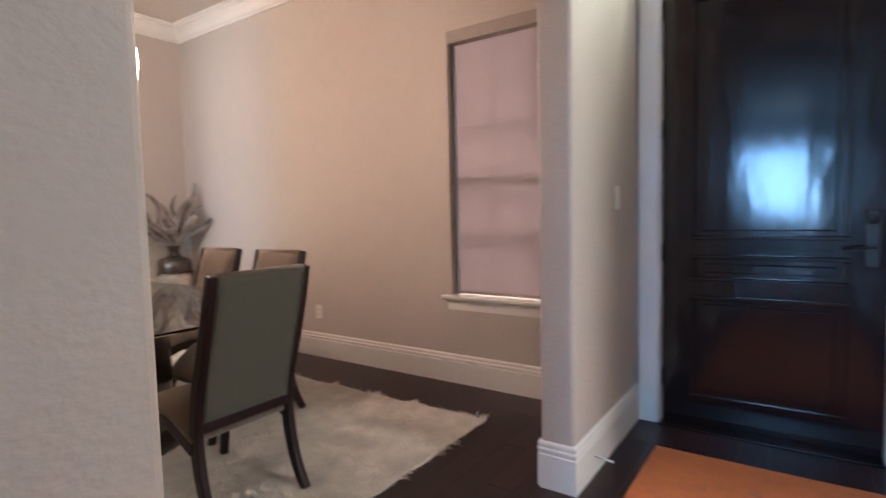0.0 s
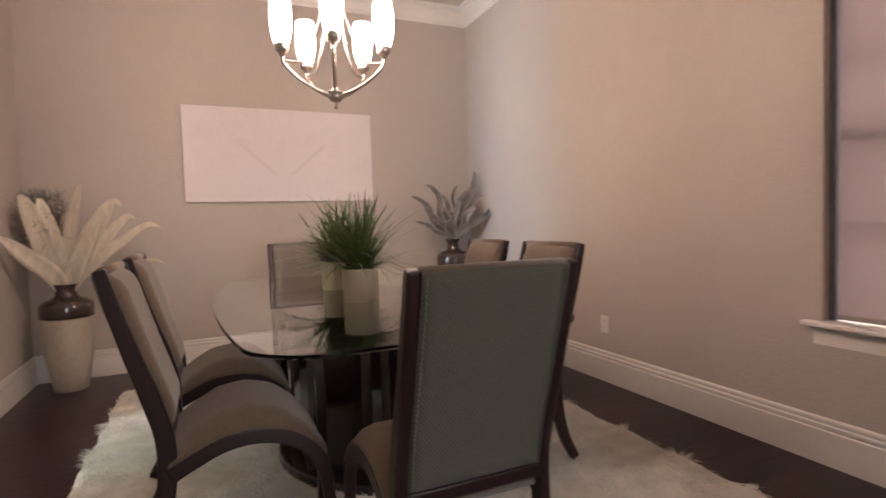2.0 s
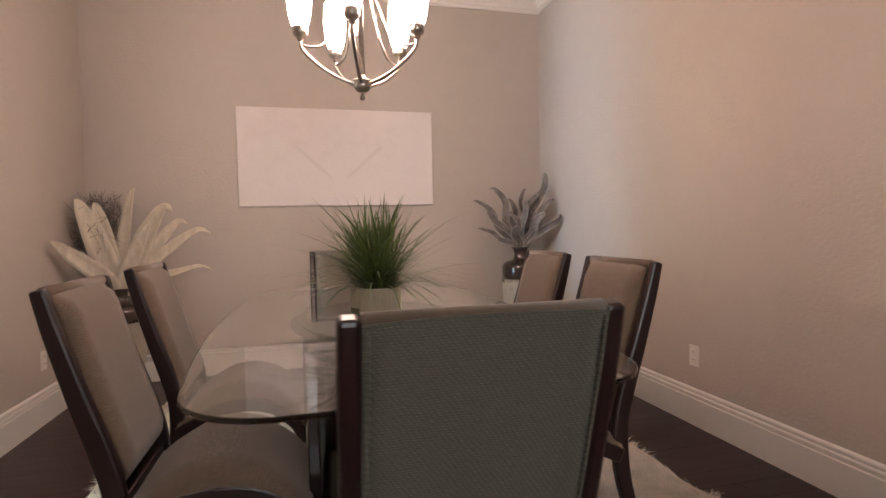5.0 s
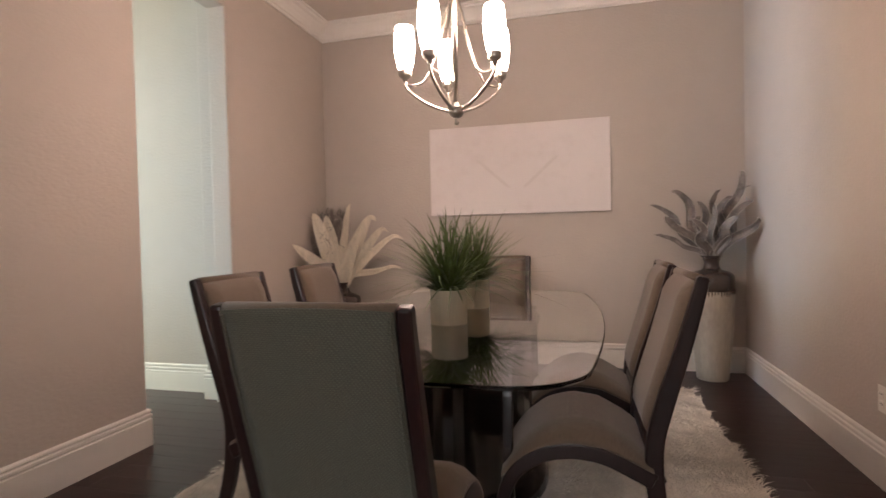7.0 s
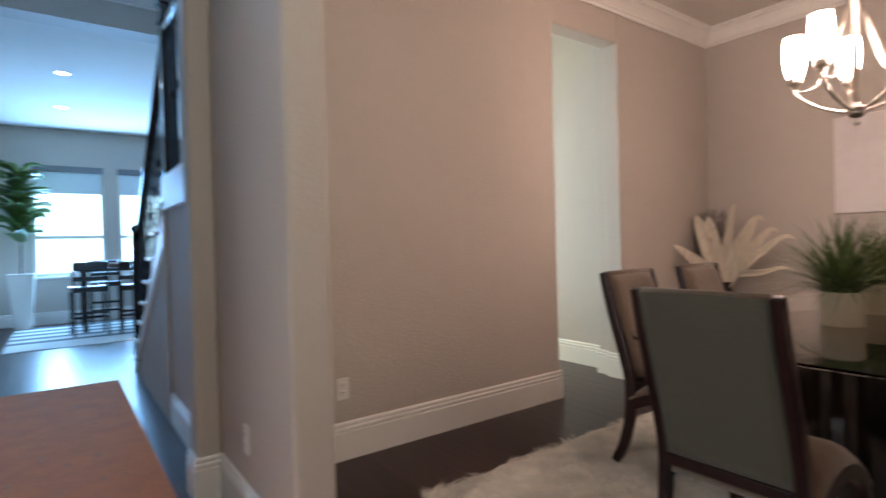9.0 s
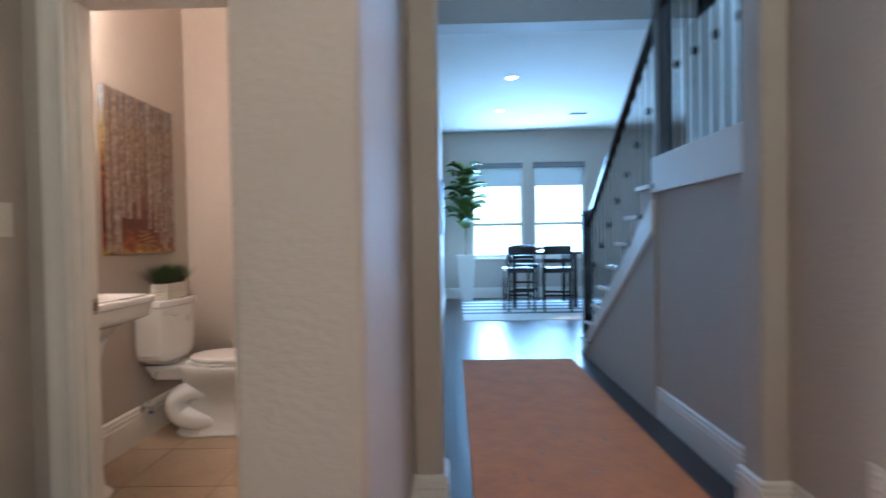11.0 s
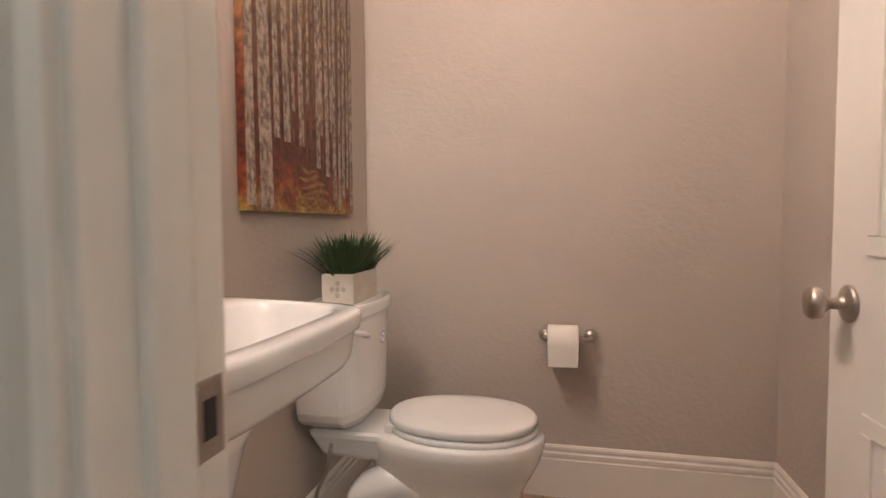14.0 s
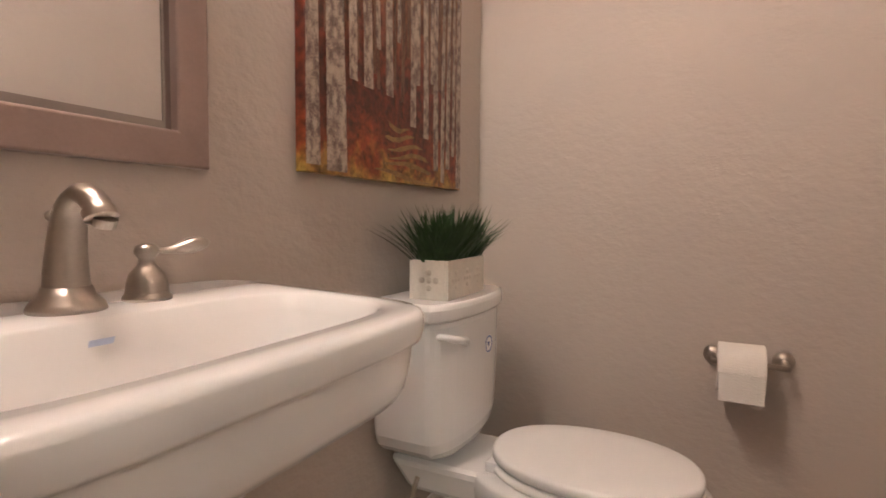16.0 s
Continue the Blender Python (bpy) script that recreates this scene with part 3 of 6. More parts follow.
def rug_blade(k, rng):
    x, y = rng.uniform(rx0 - 0.005, rx1 + 0.005), rng.uniform(ry0 - 0.005, ry1 + 0.005)
    a = 6.283 * noise.noise(Vector((x * 3.2, y * 3.2, 0))) + rng.uniform(-0.7, 0.7)
    cl = 0.6 + 0.4 * noise.noise(Vector((x * 9, y * 9, 4)))
    tilt = rng.uniform(0.5, 1.3)
    d = Vector((math.cos(a) * tilt, math.sin(a) * tilt, rng.uniform(0.55, 1.0))).normalized()
    return Vector((x, y, 0.010)), d, Vector((math.cos(a) * 0.35, math.sin(a) * 0.35, -0.35)), 0.050 * (0.7 + 0.5 * cl) * rng.uniform(0.7, 1.2), rng.uniform(0.0022, 0.0045)


me = blades(62000, rug_blade, random.Random(3), 2)
me.name = "shag"
me.materials.append(M_RUG)
shag = new("shag", me)
shag.parent = rug
shag["kind"] = "stuff"


# canvas
canvas = thing("canvas_painting", pose(2.018, NY, 1.706), "wide pale pinkish-white abstract canvas hung on the wall", "painting")
part("canvas", boxes((-0.776, 0.776, -0.034, -0.002, -0.388, 0.388)), M_CANVAS, canvas, bevel=0.004)
M_STROKE = mat("faint_blush_paint", (0.645, 0.582, 0.562), 0.7, var=0.06, scale=20)
for side in (-1, 1):
    for k in range(7):
        x, z = side * (0.10 + 0.035 * k), -0.13 + 0.032 * k
        bm = bmesh.new()
        vs = [bm.verts.new((x + 0.045 * math.cos(t_), -0.0343 - 0.00015 * k - 0.00005 * side, z + 0.016 * math.sin(t_) + side * 0.03 * math.cos(t_))) for t_ in (6.2832 * j / 12 for j in range(12))]
        bm.faces.new(vs)
        part("faint_stroke", bm, M_STROKE, canvas, "faint beige brush stroke")


# chandelier
def make_chandelier():
    cx, cy = 1.990, 3.478
    c = thing("chandelier", pose(cx, cy, 0), "brushed nickel five-arm chandelier with lit opal glass shades", "chandelier")
    part("finial", lathe([(0.002, 1.655), (0.010, 1.660), (0.012, 1.668), (0.006, 1.676), (0.008, 1.683), (0.004, 1.690)], 16), M_NICKEL, c, smooth=True)
    part("hub", lathe([(0.006, 1.688), (0.022, 1.693), (0.034, 1.705), (0.036, 1.712), (0.036, 1.728), (0.040, 1.731), (0.040, 1.738), (0.014, 1.742), (0.012, 1.76)], 24), M_NICKEL, c, smooth=True)
    part("stem", lathe([(0.011, 1.75), (0.011, 2.26), (0.020, 2.268), (0.020, 2.29), (0.010, 2.30), (0.006, 2.31), (0.006, 3.12)], 16), M_NICKEL, c, smooth=True)
    part("canopy", lathe([(0.012, 3.095), (0.045, 3.105), (0.062, 3.125), (0.064, 3.151)], 24), M_NICKEL, c, smooth=True)
    for k in range(5):
        a = radians(256.1 + 72 * k)
        ca, sa = math.cos(a), math.sin(a)
        arm = smooth_path([(r * ca, r * sa, z) for r, z in ((0.030, 1.722), (0.085, 1.738), (0.150, 1.770), (0.210, 1.815), (0.240, 1.850), (0.245, 1.885))], 5)
        part("arm", tube(arm, 0.0075, 10), M_NICKEL, c, smooth=True)
        brace = smooth_path([(r * ca, r * sa, z) for r, z in ((0.240, 1.862), (0.195, 1.858), (0.150, 1.875), (0.110, 1.95), (0.070, 2.07), (0.035, 2.20), (0.014, 2.275))], 4)
        part("brace", tube(brace, 0.0055, 8), M_NICKEL, c, smooth=True)
        part("cup", lathe([(0.009, 1.875), (0.013, 1.880), (0.013, 1.892), (0.026, 1.898), (0.031, 1.908), (0.031, 1.930), (0.027, 1.934)], 20, at=(0.245 * ca, 0.245 * sa, 0)), M_NICKEL, c, smooth=True)
        part("shade", lathe([(0.027, 1.930), (0.034, 1.943), (0.043, 1.980), (0.048, 2.025), (0.049, 2.060), (0.046, 2.105), (0.042, 2.135), (0.038, 2.135), (0.037, 2.08)], 28, at=(0.245 * ca, 0.245 * sa, 0)), M_SHADE, c, "lit frosted white glass", smooth=True)
    return c


make_chandelier()


# grass plants in pots
def grass_mesh(rng, count, z0, height, spread, width, seg=6):
    def place(k, r):
        a = r.uniform(0, 6.283)
        rr = r.uniform(0, 0.055)
        out = r.random() ** 0.8
        lean = 0.08 + 1.65 * out * out
        d = Vector((math.cos(a) * lean, math.sin(a) * lean, 1.0)).normalized()
        ln = height * r.uniform(0.5, 1.12) * (1 - 0.12 * out)
        drop = spread * out * r.uniform(0.3, 1.2)
        return Vector((math.cos(a) * rr, math.sin(a) * rr, z0)), d, Vector((math.cos(a) * 0.38 * out, math.sin(a) * 0.38 * out, -drop * 0.9)) + Vector((r.gauss(0, 0.16), r.gauss(0, 0.16), -0.06 * r.random())), ln, width * r.uniform(0.6, 1.2)
    return blades(count, place, rng, seg)


for i, (px, py, s) in enumerate(((2.004, 3.195, 1.0), (2.012, 3.70, 0.96))):
    p = thing("potted_grass", pose(px, py, 0.7565), "lush green ornamental grass in a cream ceramic pot", "plant", "grass pots on the dining table")
    part("pot", lathe([(0.072, 0.0), (0.077, 0.004), (0.077, 0.146), (0.074, 0.150), (0.069, 0.149), (0.068, 0.130), (0.01, 0.130)], 36), M_POT, p, smooth=False)
    part("soil", lathe([(0.067, 0.120), (0.066, 0.136), (0.03, 0.142), (0.005, 0.144)], 20), M_SOIL, p)
    g = grass_mesh(random.Random(11 + i), 360, 0.135, 0.38 * s, 0.72, 0.0050)
    g.name = "foliage"
    g.materials.append(M_GRASS)
    ob = new("foliage", g)
    ob.parent = p
    ob["kind"] = "stuff"


# floor vases
def leaf(path, width, cup=0.25, twist=0.0, thick=0.003, face=(0.12, 0.07, 1), pointed=False):
    """A long leaf along a curved path: five across, cupped, with thickness."""
    P = smooth_path(path, 5)
    bm = bmesh.new()
    n = len(P)
    tops, bots = [], []
    for i, p in enumerate(P):
        t = i / (n - 1)
        d = (P[min(i + 1, n - 1)] - P[max(i - 1, 0)]).normalized()
        side = d.cross(Vector(face)).normalized()
        nrm = side.cross(d)
        a = twist * t
        s2 = side * math.cos(a) + nrm * math.sin(a)
        n2 = nrm * math.cos(a) - side * math.sin(a)
        w = width * (math.sin(math.pi * min(1.0, 0.13 + 0.87 * t)) ** 0.75 + 0.02)
        if pointed:
            w = width * (math.sin(math.pi * min(1.0, (0.10 + 0.90 * t) ** 0.72)) ** 1.15 + 0.012)
        rt, rb = [], []
        for k in range(5):
            u = k / 2 - 1
            q = p + s2 * (u * w) + n2 * (cup * w * u * u) + n2 * (0.01 * noise.noise(p * 9 + Vector((u, 0, 0))))
            rt.append(bm.verts.new(q))
            rb.append(bm.verts.new(q - n2 * thick))
        tops.append(rt)
        bots.append(rb)
    for i in range(n - 1):
        for k in range(4):
            bm.faces.new((tops[i][k], tops[i][k + 1], tops[i + 1][k + 1], tops[i + 1][k]))
            bm.faces.new((bots[i][k], bots[i + 1][k], bots[i + 1][k + 1], bots[i][k + 1]))
        for k in (0, 4):
            bm.faces.new((tops[i][k], tops[i + 1][k], bots[i + 1][k], bots[i][k]))
    for i in (0, n - 1):
        for k in range(4):
            bm.faces.new((tops[i][k], tops[i][k + 1], bots[i][k + 1], bots[i][k]))
    return bm


def drips(r, z, n, rng):
    bm = bmesh.new()
    for k in range(n):
        a = 6.283 * k / n
        ln = rng.uniform(0.012, 0.040)
        tube([((r + 0.002) * math.cos(a), (r + 0.002) * math.sin(a), z + 0.004), ((r + 0.003) * math.cos(a), (r + 0.003) * math.sin(a), z - ln * 0.6), ((r + 0.0005) * math.cos(a), (r + 0.0005) * math.sin(a), z - ln)], 0.004, 6, bm, [1, 1, 0.5])
    return bm


ve = thing("floor_vase", pose(3.505, 5.43, 0), "tall oatmeal floor vase with dark glazed neck and dried leaves", "vase", "floor vases in the corners")
part("body", lathe([(0.105, 0.0), (0.112, 0.008), (0.122, 0.12), (0.142, 0.34), (0.153, 0.52), (0.156, 0.62), (0.155, 0.68)], 40), M_VASE_L, ve, "oatmeal glazed body", smooth=True)
neck = part("neck", lathe([(0.1552, 0.678), (0.157, 0.70), (0.158, 0.775), (0.150, 0.80), (0.118, 0.822), (0.070, 0.835), (0.056, 0.855), (0.052, 0.89), (0.062, 0.925), (0.076, 0.94), (0.072, 0.943), (0.05, 0.90)], 40), M_VASE_D, ve, "glossy dark brown shoulder and neck", smooth=True)
part("drip", drips(0.155, 0.680, 46, random.Random(4)), M_VASE_D, neck, "brown glaze drips", smooth=True)
for k, (tx, ty, tz, w, curl) in enumerate(((-0.42, -0.08, 0.40, 0.026, 0.05), (-0.36, -0.16, 0.30, 0.030, -0.04), (-0.26, -0.05, 0.50, 0.030, 0.05), (0.00, -0.14, 0.38, 0.036, 0.02), (0.05, 0.02, 0.50, 0.026, -0.05), (0.20, -0.10, 0.62, 0.032, 0.05), (0.24, -0.02, 0.52, 0.026, -0.04), (0.26, -0.24, 0.27, 0.032, 0.04), (0.12, -0.22, 0.28, 0.036, -0.03), (-0.40, -0.10, 0.17, 0.020, 0.03), (-0.18, -0.22, 0.27, 0.034, 0.04), (-0.10, -0.05, 0.30, 0.030, -0.04), (0.15, 0.06, 0.40, 0.028, 0.04), (0.10, -0.10, 0.44, 0.028, -0.05), (-0.06, 0.08, 0.42, 0.026, 0.04), (0.22, -0.16, 0.40, 0.028, -0.05))):
    pth = [(0.03 * tx, 0.03 * ty, 0.89), (0.16 * tx, 0.2 * ty, 0.95 + 0.10 * tz), (0.42 * tx - curl * 0.6, 0.5 * ty, 0.94 + 0.42 * tz), (0.70 * tx + curl * 0.7, 0.8 * ty, 0.94 + 0.74 * tz), (0.92 * tx + curl * 0.2, ty, 0.94 + 0.95 * tz), (tx - curl * 0.5, ty, 0.94 + tz)]
    lf = part("dried_leaf", leaf(pth, w, 0.55, 0.9 * math.sin(2.3 * k + 1), face=(-0.4 + 0.5 * math.sin(1.9 * k), -1, 0.3)), M_DRIED, ve, "dried grey-brown twisted leaf", smooth=True)
    P = smooth_path(pth, 5)
    n_ = len(P)
    for sd in (-1, 1):
        rim = []
        for i in range(3, n_):
            t_ = i / (n_ - 1)
            d_ = (P[min(i + 1, n_ - 1)] - P[i - 1]).normalized()
            s_ = d_.cross(Vector((-0.4 + 0.5 * math.sin(1.9 * k), -1, 0.3))).normalized()
            q_ = s_.cross(d_)
            a_ = 0.9 * math.sin(2.3 * k + 1) * t_
            ww = w * (math.sin(math.pi * min(1.0, 0.13 + 0.87 * t_)) ** 0.75 + 0.02)
            rim.append(P[i] + (s_ * math.cos(a_) + q_ * math.sin(a_)) * (sd * ww) + (q_ * math.cos(a_) - s_ * math.sin(a_)) * (0.55 * ww))
        part("rim", tube(rim, 0.0036, 6, None, [max(0.25, 1 - 0.75 * i / len(rim)) for i in range(len(rim))]), M_DRIEDW, lf, "pale leaf edge", smooth=True)

vw = thing("floor_vase", pose(0.47, 5.36, 0), "wide oatmeal floor vase with dark drip glaze and cream husks", "vase", "floor vases in the corners")
part("body", lathe([(0.095, 0.0), (0.104, 0.008), (0.120, 0.10), (0.145, 0.25), (0.158, 0.38), (0.163, 0.47), (0.163, 0.515)], 40), M_VASE_L, vw, "oatmeal glazed body", smooth=True)
neck = part("neck", lathe([(0.1632, 0.512), (0.165, 0.535), (0.165, 0.590), (0.158, 0.615), (0.125, 0.635), (0.085, 0.648), (0.066, 0.668), (0.062, 0.70), (0.074, 0.735), (0.085, 0.745), (0.080, 0.747), (0.055, 0.71)], 40), M_VASE_D, vw, "glossy dark brown shoulder and neck", smooth=True)
part("drip", drips(0.163, 0.515, 44, random.Random(5)), M_VASE_L, neck, "cream glaze drips", smooth=True)
for k, (tx, ty, tz, w) in enumerate(((-0.25, -0.40, 0.34, 0.062), (-0.20, -0.14, 0.62, 0.085), (-0.11, -0.08, 0.60, 0.070), (0.15, -0.10, 0.70, 0.055), (0.38, -0.10, 0.60, 0.080), (0.46, -0.02, 0.50, 0.050), (0.62, -0.10, 0.43, 0.050), (0.64, -0.16, 0.16, 0.034), (0.26, -0.18, 0.44, 0.060), (-0.24, -0.26, 0.24, 0.050), (0.02, 0.06, 0.52, 0.055))):
    pth = [(0.02 * tx, 0.02 * ty, 0.70), (0.20 * tx, 0.20 * ty, 0.80 + 0.05 * tz), (0.55 * tx, 0.6 * ty, 0.74 + 0.62 * tz), (0.85 * tx, 0.9 * ty, 0.74 + 0.93 * tz), (tx, ty, 0.74 + 0.95 * tz + (-0.03 if abs(tx) > 0.3 else 0.03))]
    part("husk", leaf(pth, 0.92 * w, 0.45, 0.5 * math.sin(k * 2.1), face=(0.35 * math.sin(k * 1.7), -1, 0.35), pointed=True), M_HUSK, vw, "dried cream corn husk leaf", smooth=True)
bm = bmesh.new()
rng = random.Random(8)
for k in range(260):
    a, h = rng.uniform(0, 6.283), rng.uniform(0.25, 0.64)
    bx, by = -0.10 + 0.10 * math.cos(a) * rng.random(), 0.05 + 0.10 * math.sin(a) * rng.random()
    q = Vector((bx + rng.gauss(-0.03, 0.060), by + rng.gauss(0.0, 0.05), 0.74 + h * 1.08))
    tube([(0, 0, 0.70), (bx * 0.6, by * 0.6, 0.72 + h * 0.5), q], 0.0012, 3, bm)
    for j in range(3):
        e = q + Vector((rng.gauss(0, 0.03), rng.gauss(0, 0.03), rng.uniform(-0.10, 0.02)))
        tube([q - Vector((0, 0, 0.06)), e], 0.0014, 3, bm)
ob = part("twig_spray", bm, M_TWIG, vw, "wispy grey dried spray")
ob["kind"] = "stuff"


# wall plates
def outlet(m, label, name="wall_outlet"):
    o = thing(name, m, label, "outlet")
    part("plate", boxes((-0.036, 0.036, -0.006, -0.001, -0.058, 0.058)), M_PLATE, o, bevel=0.003)
    for z in (-0.022, 0.022):
        f = part("socket", boxes((-0.017, 0.017, -0.009, -0.004, z - 0.015, z + 0.015)), M_PLATE, o, bevel=0.003)
        part("slot", boxes((-0.008, -0.005, -0.0095, -0.0085, z - 0.004, z + 0.006), (0.005, 0.008, -0.0095, -0.0085, z - 0.004, z + 0.006)), M_DARK, f)
    return o


def switch(m, label, gangs=1):
    o = thing("light_switch", m, label, "switch")
    w = 0.036 + 0.023 * (gangs - 1)
    part("plate", boxes((-w, w, -0.006, -0.001, -0.058, 0.058)), M_PLATE, o, bevel=0.003)
    for g in range(gangs):
        x = (g - (gangs - 1) / 2) * 0.046
        fr = part("rocker_frame", boxes((x - 0.018, x + 0.018, -0.0080, -0.004, -0.035, 0.035)), M_PLATE, o, bevel=0.002)
        bm = boxes((x - 0.015, x + 0.015, -0.0135, -0.006, -0.031, 0.031))
        for v in bm.verts:
            if v.co.y < -0.012 and v.co.z > 0:
                v.co.y += 0.005
        part("rocker", bm, M_PLATE, fr, bevel=0.0015)
        for z in (-0.047, 0.047):
            part("screw", lathe([(0.003, 0), (0.003, 0.001)], 10), M_PLATE, o).matrix_basis = pose(x, -0.0065, z, 90, 0, 0)
    return o


outlet(pose(EX, 3.70, 0.385, 0, 0, -90), "white duplex outlet on the greige wall")
outlet(pose(WX, 1.70, 0.385, 0, 0, 90), "white duplex outlet on the greige wall")
outlet(pose(WX, 4.89, 0.375, 0, 0, 90), "white duplex outlet on the greige wall")
outlet(pose(0.62, SY0, 0.385, 0, 0, 0), "white duplex outlet on the foyer wall")
switch(pose(3.42, SY0, 1.25, 0, 0, 0), "white rocker switch beside the front door")

# dining window with its shade
win = tagged(new("window_1"), "tall window behind a drawn mauve roller shade", "window", "", "structure")
win.matrix_basis = pose(EX, 1.865, 0)
part("sill", boxes((-0.045, 0.10, -0.535, 0.535, 0.600, 0.622)), M_TRIM, win, bevel=0.006)
part("apron", run_profile([(0.0, 0.50), (0.0, -0.50)], [(-0.002, 0.520), (0.010, 0.520), (0.014, 0.530), (0.014, 0.560), (0.020, 0.566), (0.020, 0.580), (0.030, 0.590), (0.030, 0.600), (-0.002, 0.600)]), M_TRIM, win)
part("frame", boxes((0.11, 0.155, -0.465, -0.42, 0.60, 2.42), (0.11, 0.155, 0.42, 0.465, 0.60, 2.42), (0.11, 0.155, -0.42, 0.42, 0.60, 0.66), (0.11, 0.155, -0.42, 0.42, 2.36, 2.42), (0.074, 0.15, -0.42, 0.42, 1.385, 1.430)), M_TRIM, win, bevel=0.003)
part("muntin", boxes((0.084, 0.100, -0.150, -0.134, 0.66, 2.36), (0.084, 0.100, 0.134, 0.150, 0.66, 2.36), (0.084, 0.102, -0.42, 0.42, 1.02, 1.044), (0.084, 0.102, -0.42, 0.42, 1.74, 1.764), (0.084, 0.102, -0.42, 0.42, 2.06, 2.084)), M_TRIM, win)
pn = part("pane", boxes((0.128, 0.132, -0.42, 0.42, 0.66, 2.36)), glass("window_glass", (1, 1, 1)), win)
pn.visible_shadow = False
shade = thing("roller_shade", pose(EX, 1.865, 0), "mauve-grey roller shade drawn down over the window", "window shade")
shm = bpy.data.materials.new("mauve_shade_cloth")
shm.use_nodes = True
_n, _l = shm.node_tree.nodes, shm.node_tree.links
_tr, _mx, _ns, _rp = _n.new("ShaderNodeBsdfTranslucent"), _n.new("ShaderNodeMixShader"), _n.new("ShaderNodeTexNoise"), _n.new("ShaderNodeValToRGB")
_ns.inputs["Scale"].default_value = 420
_rp.color_ramp.elements[0].color, _rp.color_ramp.elements[1].color = (0.40, 0.345, 0.345, 1), (0.48, 0.415, 0.415, 1)
_l.new(_ns.outputs["Fac"], _rp.inputs["Fac"])
_l.new(_rp.outputs["Color"], _n["Principled BSDF"].inputs["Base Color"])
_l.new(_rp.outputs["Color"], _tr.inputs["Color"])
_n["Principled BSDF"].inputs["Roughness"].default_value = 0.9
_mx.inputs["Fac"].default_value = 0.45
_l.new(_n["Principled BSDF"].outputs["BSDF"], _mx.inputs[1])
_l.new(_tr.outputs["BSDF"], _mx.inputs[2])
_l.new(_mx.outputs["Shader"], _n["Material Output"].inputs["Surface"])
part("cloth", boxes((0.058, 0.060, -0.435, 0.435, 0.65, 2.38)), shm, shade, "translucent mauve cloth")
part("hem_bar", boxes((0.053, 0.065, -0.435, 0.435, 0.630, 0.652)), M_SHADEBOX, shade, bevel=0.003)
part("valance", boxes((-0.012, 0.075, -0.462, 0.462, 2.335, 2.417)), M_SHADEBOX, shade, bevel=0.004)
part("side_channel", boxes((0.045, 0.075, 0.437, 0.462, 0.625, 2.335)), mat("grey_channel", (0.22, 0.23, 0.26), 0.5, var=0.05), shade)
part("side_channel", boxes((0.045, 0.075, -0.462, -0.437, 0.625, 2.335)), M_SHADEBOX, shade)

# ---- foyer ----
door = tagged(new("door_1"), "closed espresso-stained panelled front door, glossy", "door", "", "structure")
door.matrix_basis = pose(EX + 0.05, 0.465, 0)
part("leaf", boxes((0.0, 0.045, -0.485, 0.485, 0.015, 2.46)), M_DOOR, door, bevel=0.003)
for z0, z1 in ((0.16, 0.72), (0.80, 0.94), (1.02, 2.28)):
    w0, w1 = -0.34, 0.34
    fr = part("panel_moulding", boxes((-0.016, 0.004, w0, w1, z0, z0 + 0.022), (-0.016, 0.004, w0, w1, z1 - 0.022, z1), (-0.016, 0.004, w0, w0 + 0.022, z0 + 0.022, z1 - 0.022), (-0.016, 0.004, w1 - 0.022, w1, z0 + 0.022, z1 - 0.022)), M_DOOR, door, bevel=0.006)
    part("raised_panel", boxes((-0.009, 0.004, w0 + 0.05, w1 - 0.05, z0 + 0.045, z1 - 0.045)), M_DOOR, door, bevel=0.008)
part("handle_plate", boxes((-0.008, 0.001, -0.445, -0.395, 0.90, 1.16)), M_BRONZE, door, bevel=0.004)
part("lever", tube([(-0.008, -0.42, 0.99), (-0.05, -0.42, 0.99), (-0.055, -0.38, 0.99), (-0.055, -0.31, 0.985)], 0.008, 10), M_BRONZE, door, smooth=True)
part("deadbolt", lathe([(0.024, 0), (0.024, 0.012), (0.012, 0.016)], 20), M_BRONZE, door, smooth=True).matrix_basis = pose(-0.001, -0.42, 1.12, 0, -90, 0)
part("frame", boxes((-0.055, 0.06, 0.487, 0.520, 0, 2.50), (-0.055, 0.06, -0.520, -0.487, 0, 2.50), (-0.055, 0.06, -0.487, 0.487, 2.462, 2.50)), M_TRIM, door, bevel=0.004)
part("casing", boxes((-0.075, -0.052, 0.495, 0.595, 0, 2.52), (-0.075, -0.052, -0.595, -0.495, 0, 2.52), (-0.075, -0.052, -0.595, 0.595, 2.522, 2.62)), M_TRIM, door, bevel=0.006)
part("threshold", boxes((-0.10, 0.06, -0.486, 0.486, 0.0, 0.014)), M_DOOR, door, bevel=0.004)
for z in (0.25, 0.95, 1.62, 2.25):
    part("hinge", tube([(-0.006, 0.488, z - 0.05), (-0.006, 0.488, z + 0.05)], 0.008, 10), M_BRONZE, door)
# invented opening, out of view, that the fill over the door shines through
fill_window = tagged(new("window_4"), "added unseen narrow window above the front door, an opening for fill light", "window", "", "structure")
fill_window.matrix_basis = pose(EX, 0.465, 2.83)
part("window_frame", boxes((0.05, 0.13, -0.445, -0.405, -0.19, 0.19), (0.05, 0.13, 0.405, 0.445, -0.19, 0.19), (0.05, 0.13, -0.405, 0.405, -0.19, -0.155), (0.05, 0.13, -0.405, 0.405, 0.155, 0.19)), M_TRIM, fill_window, bevel=0.003)
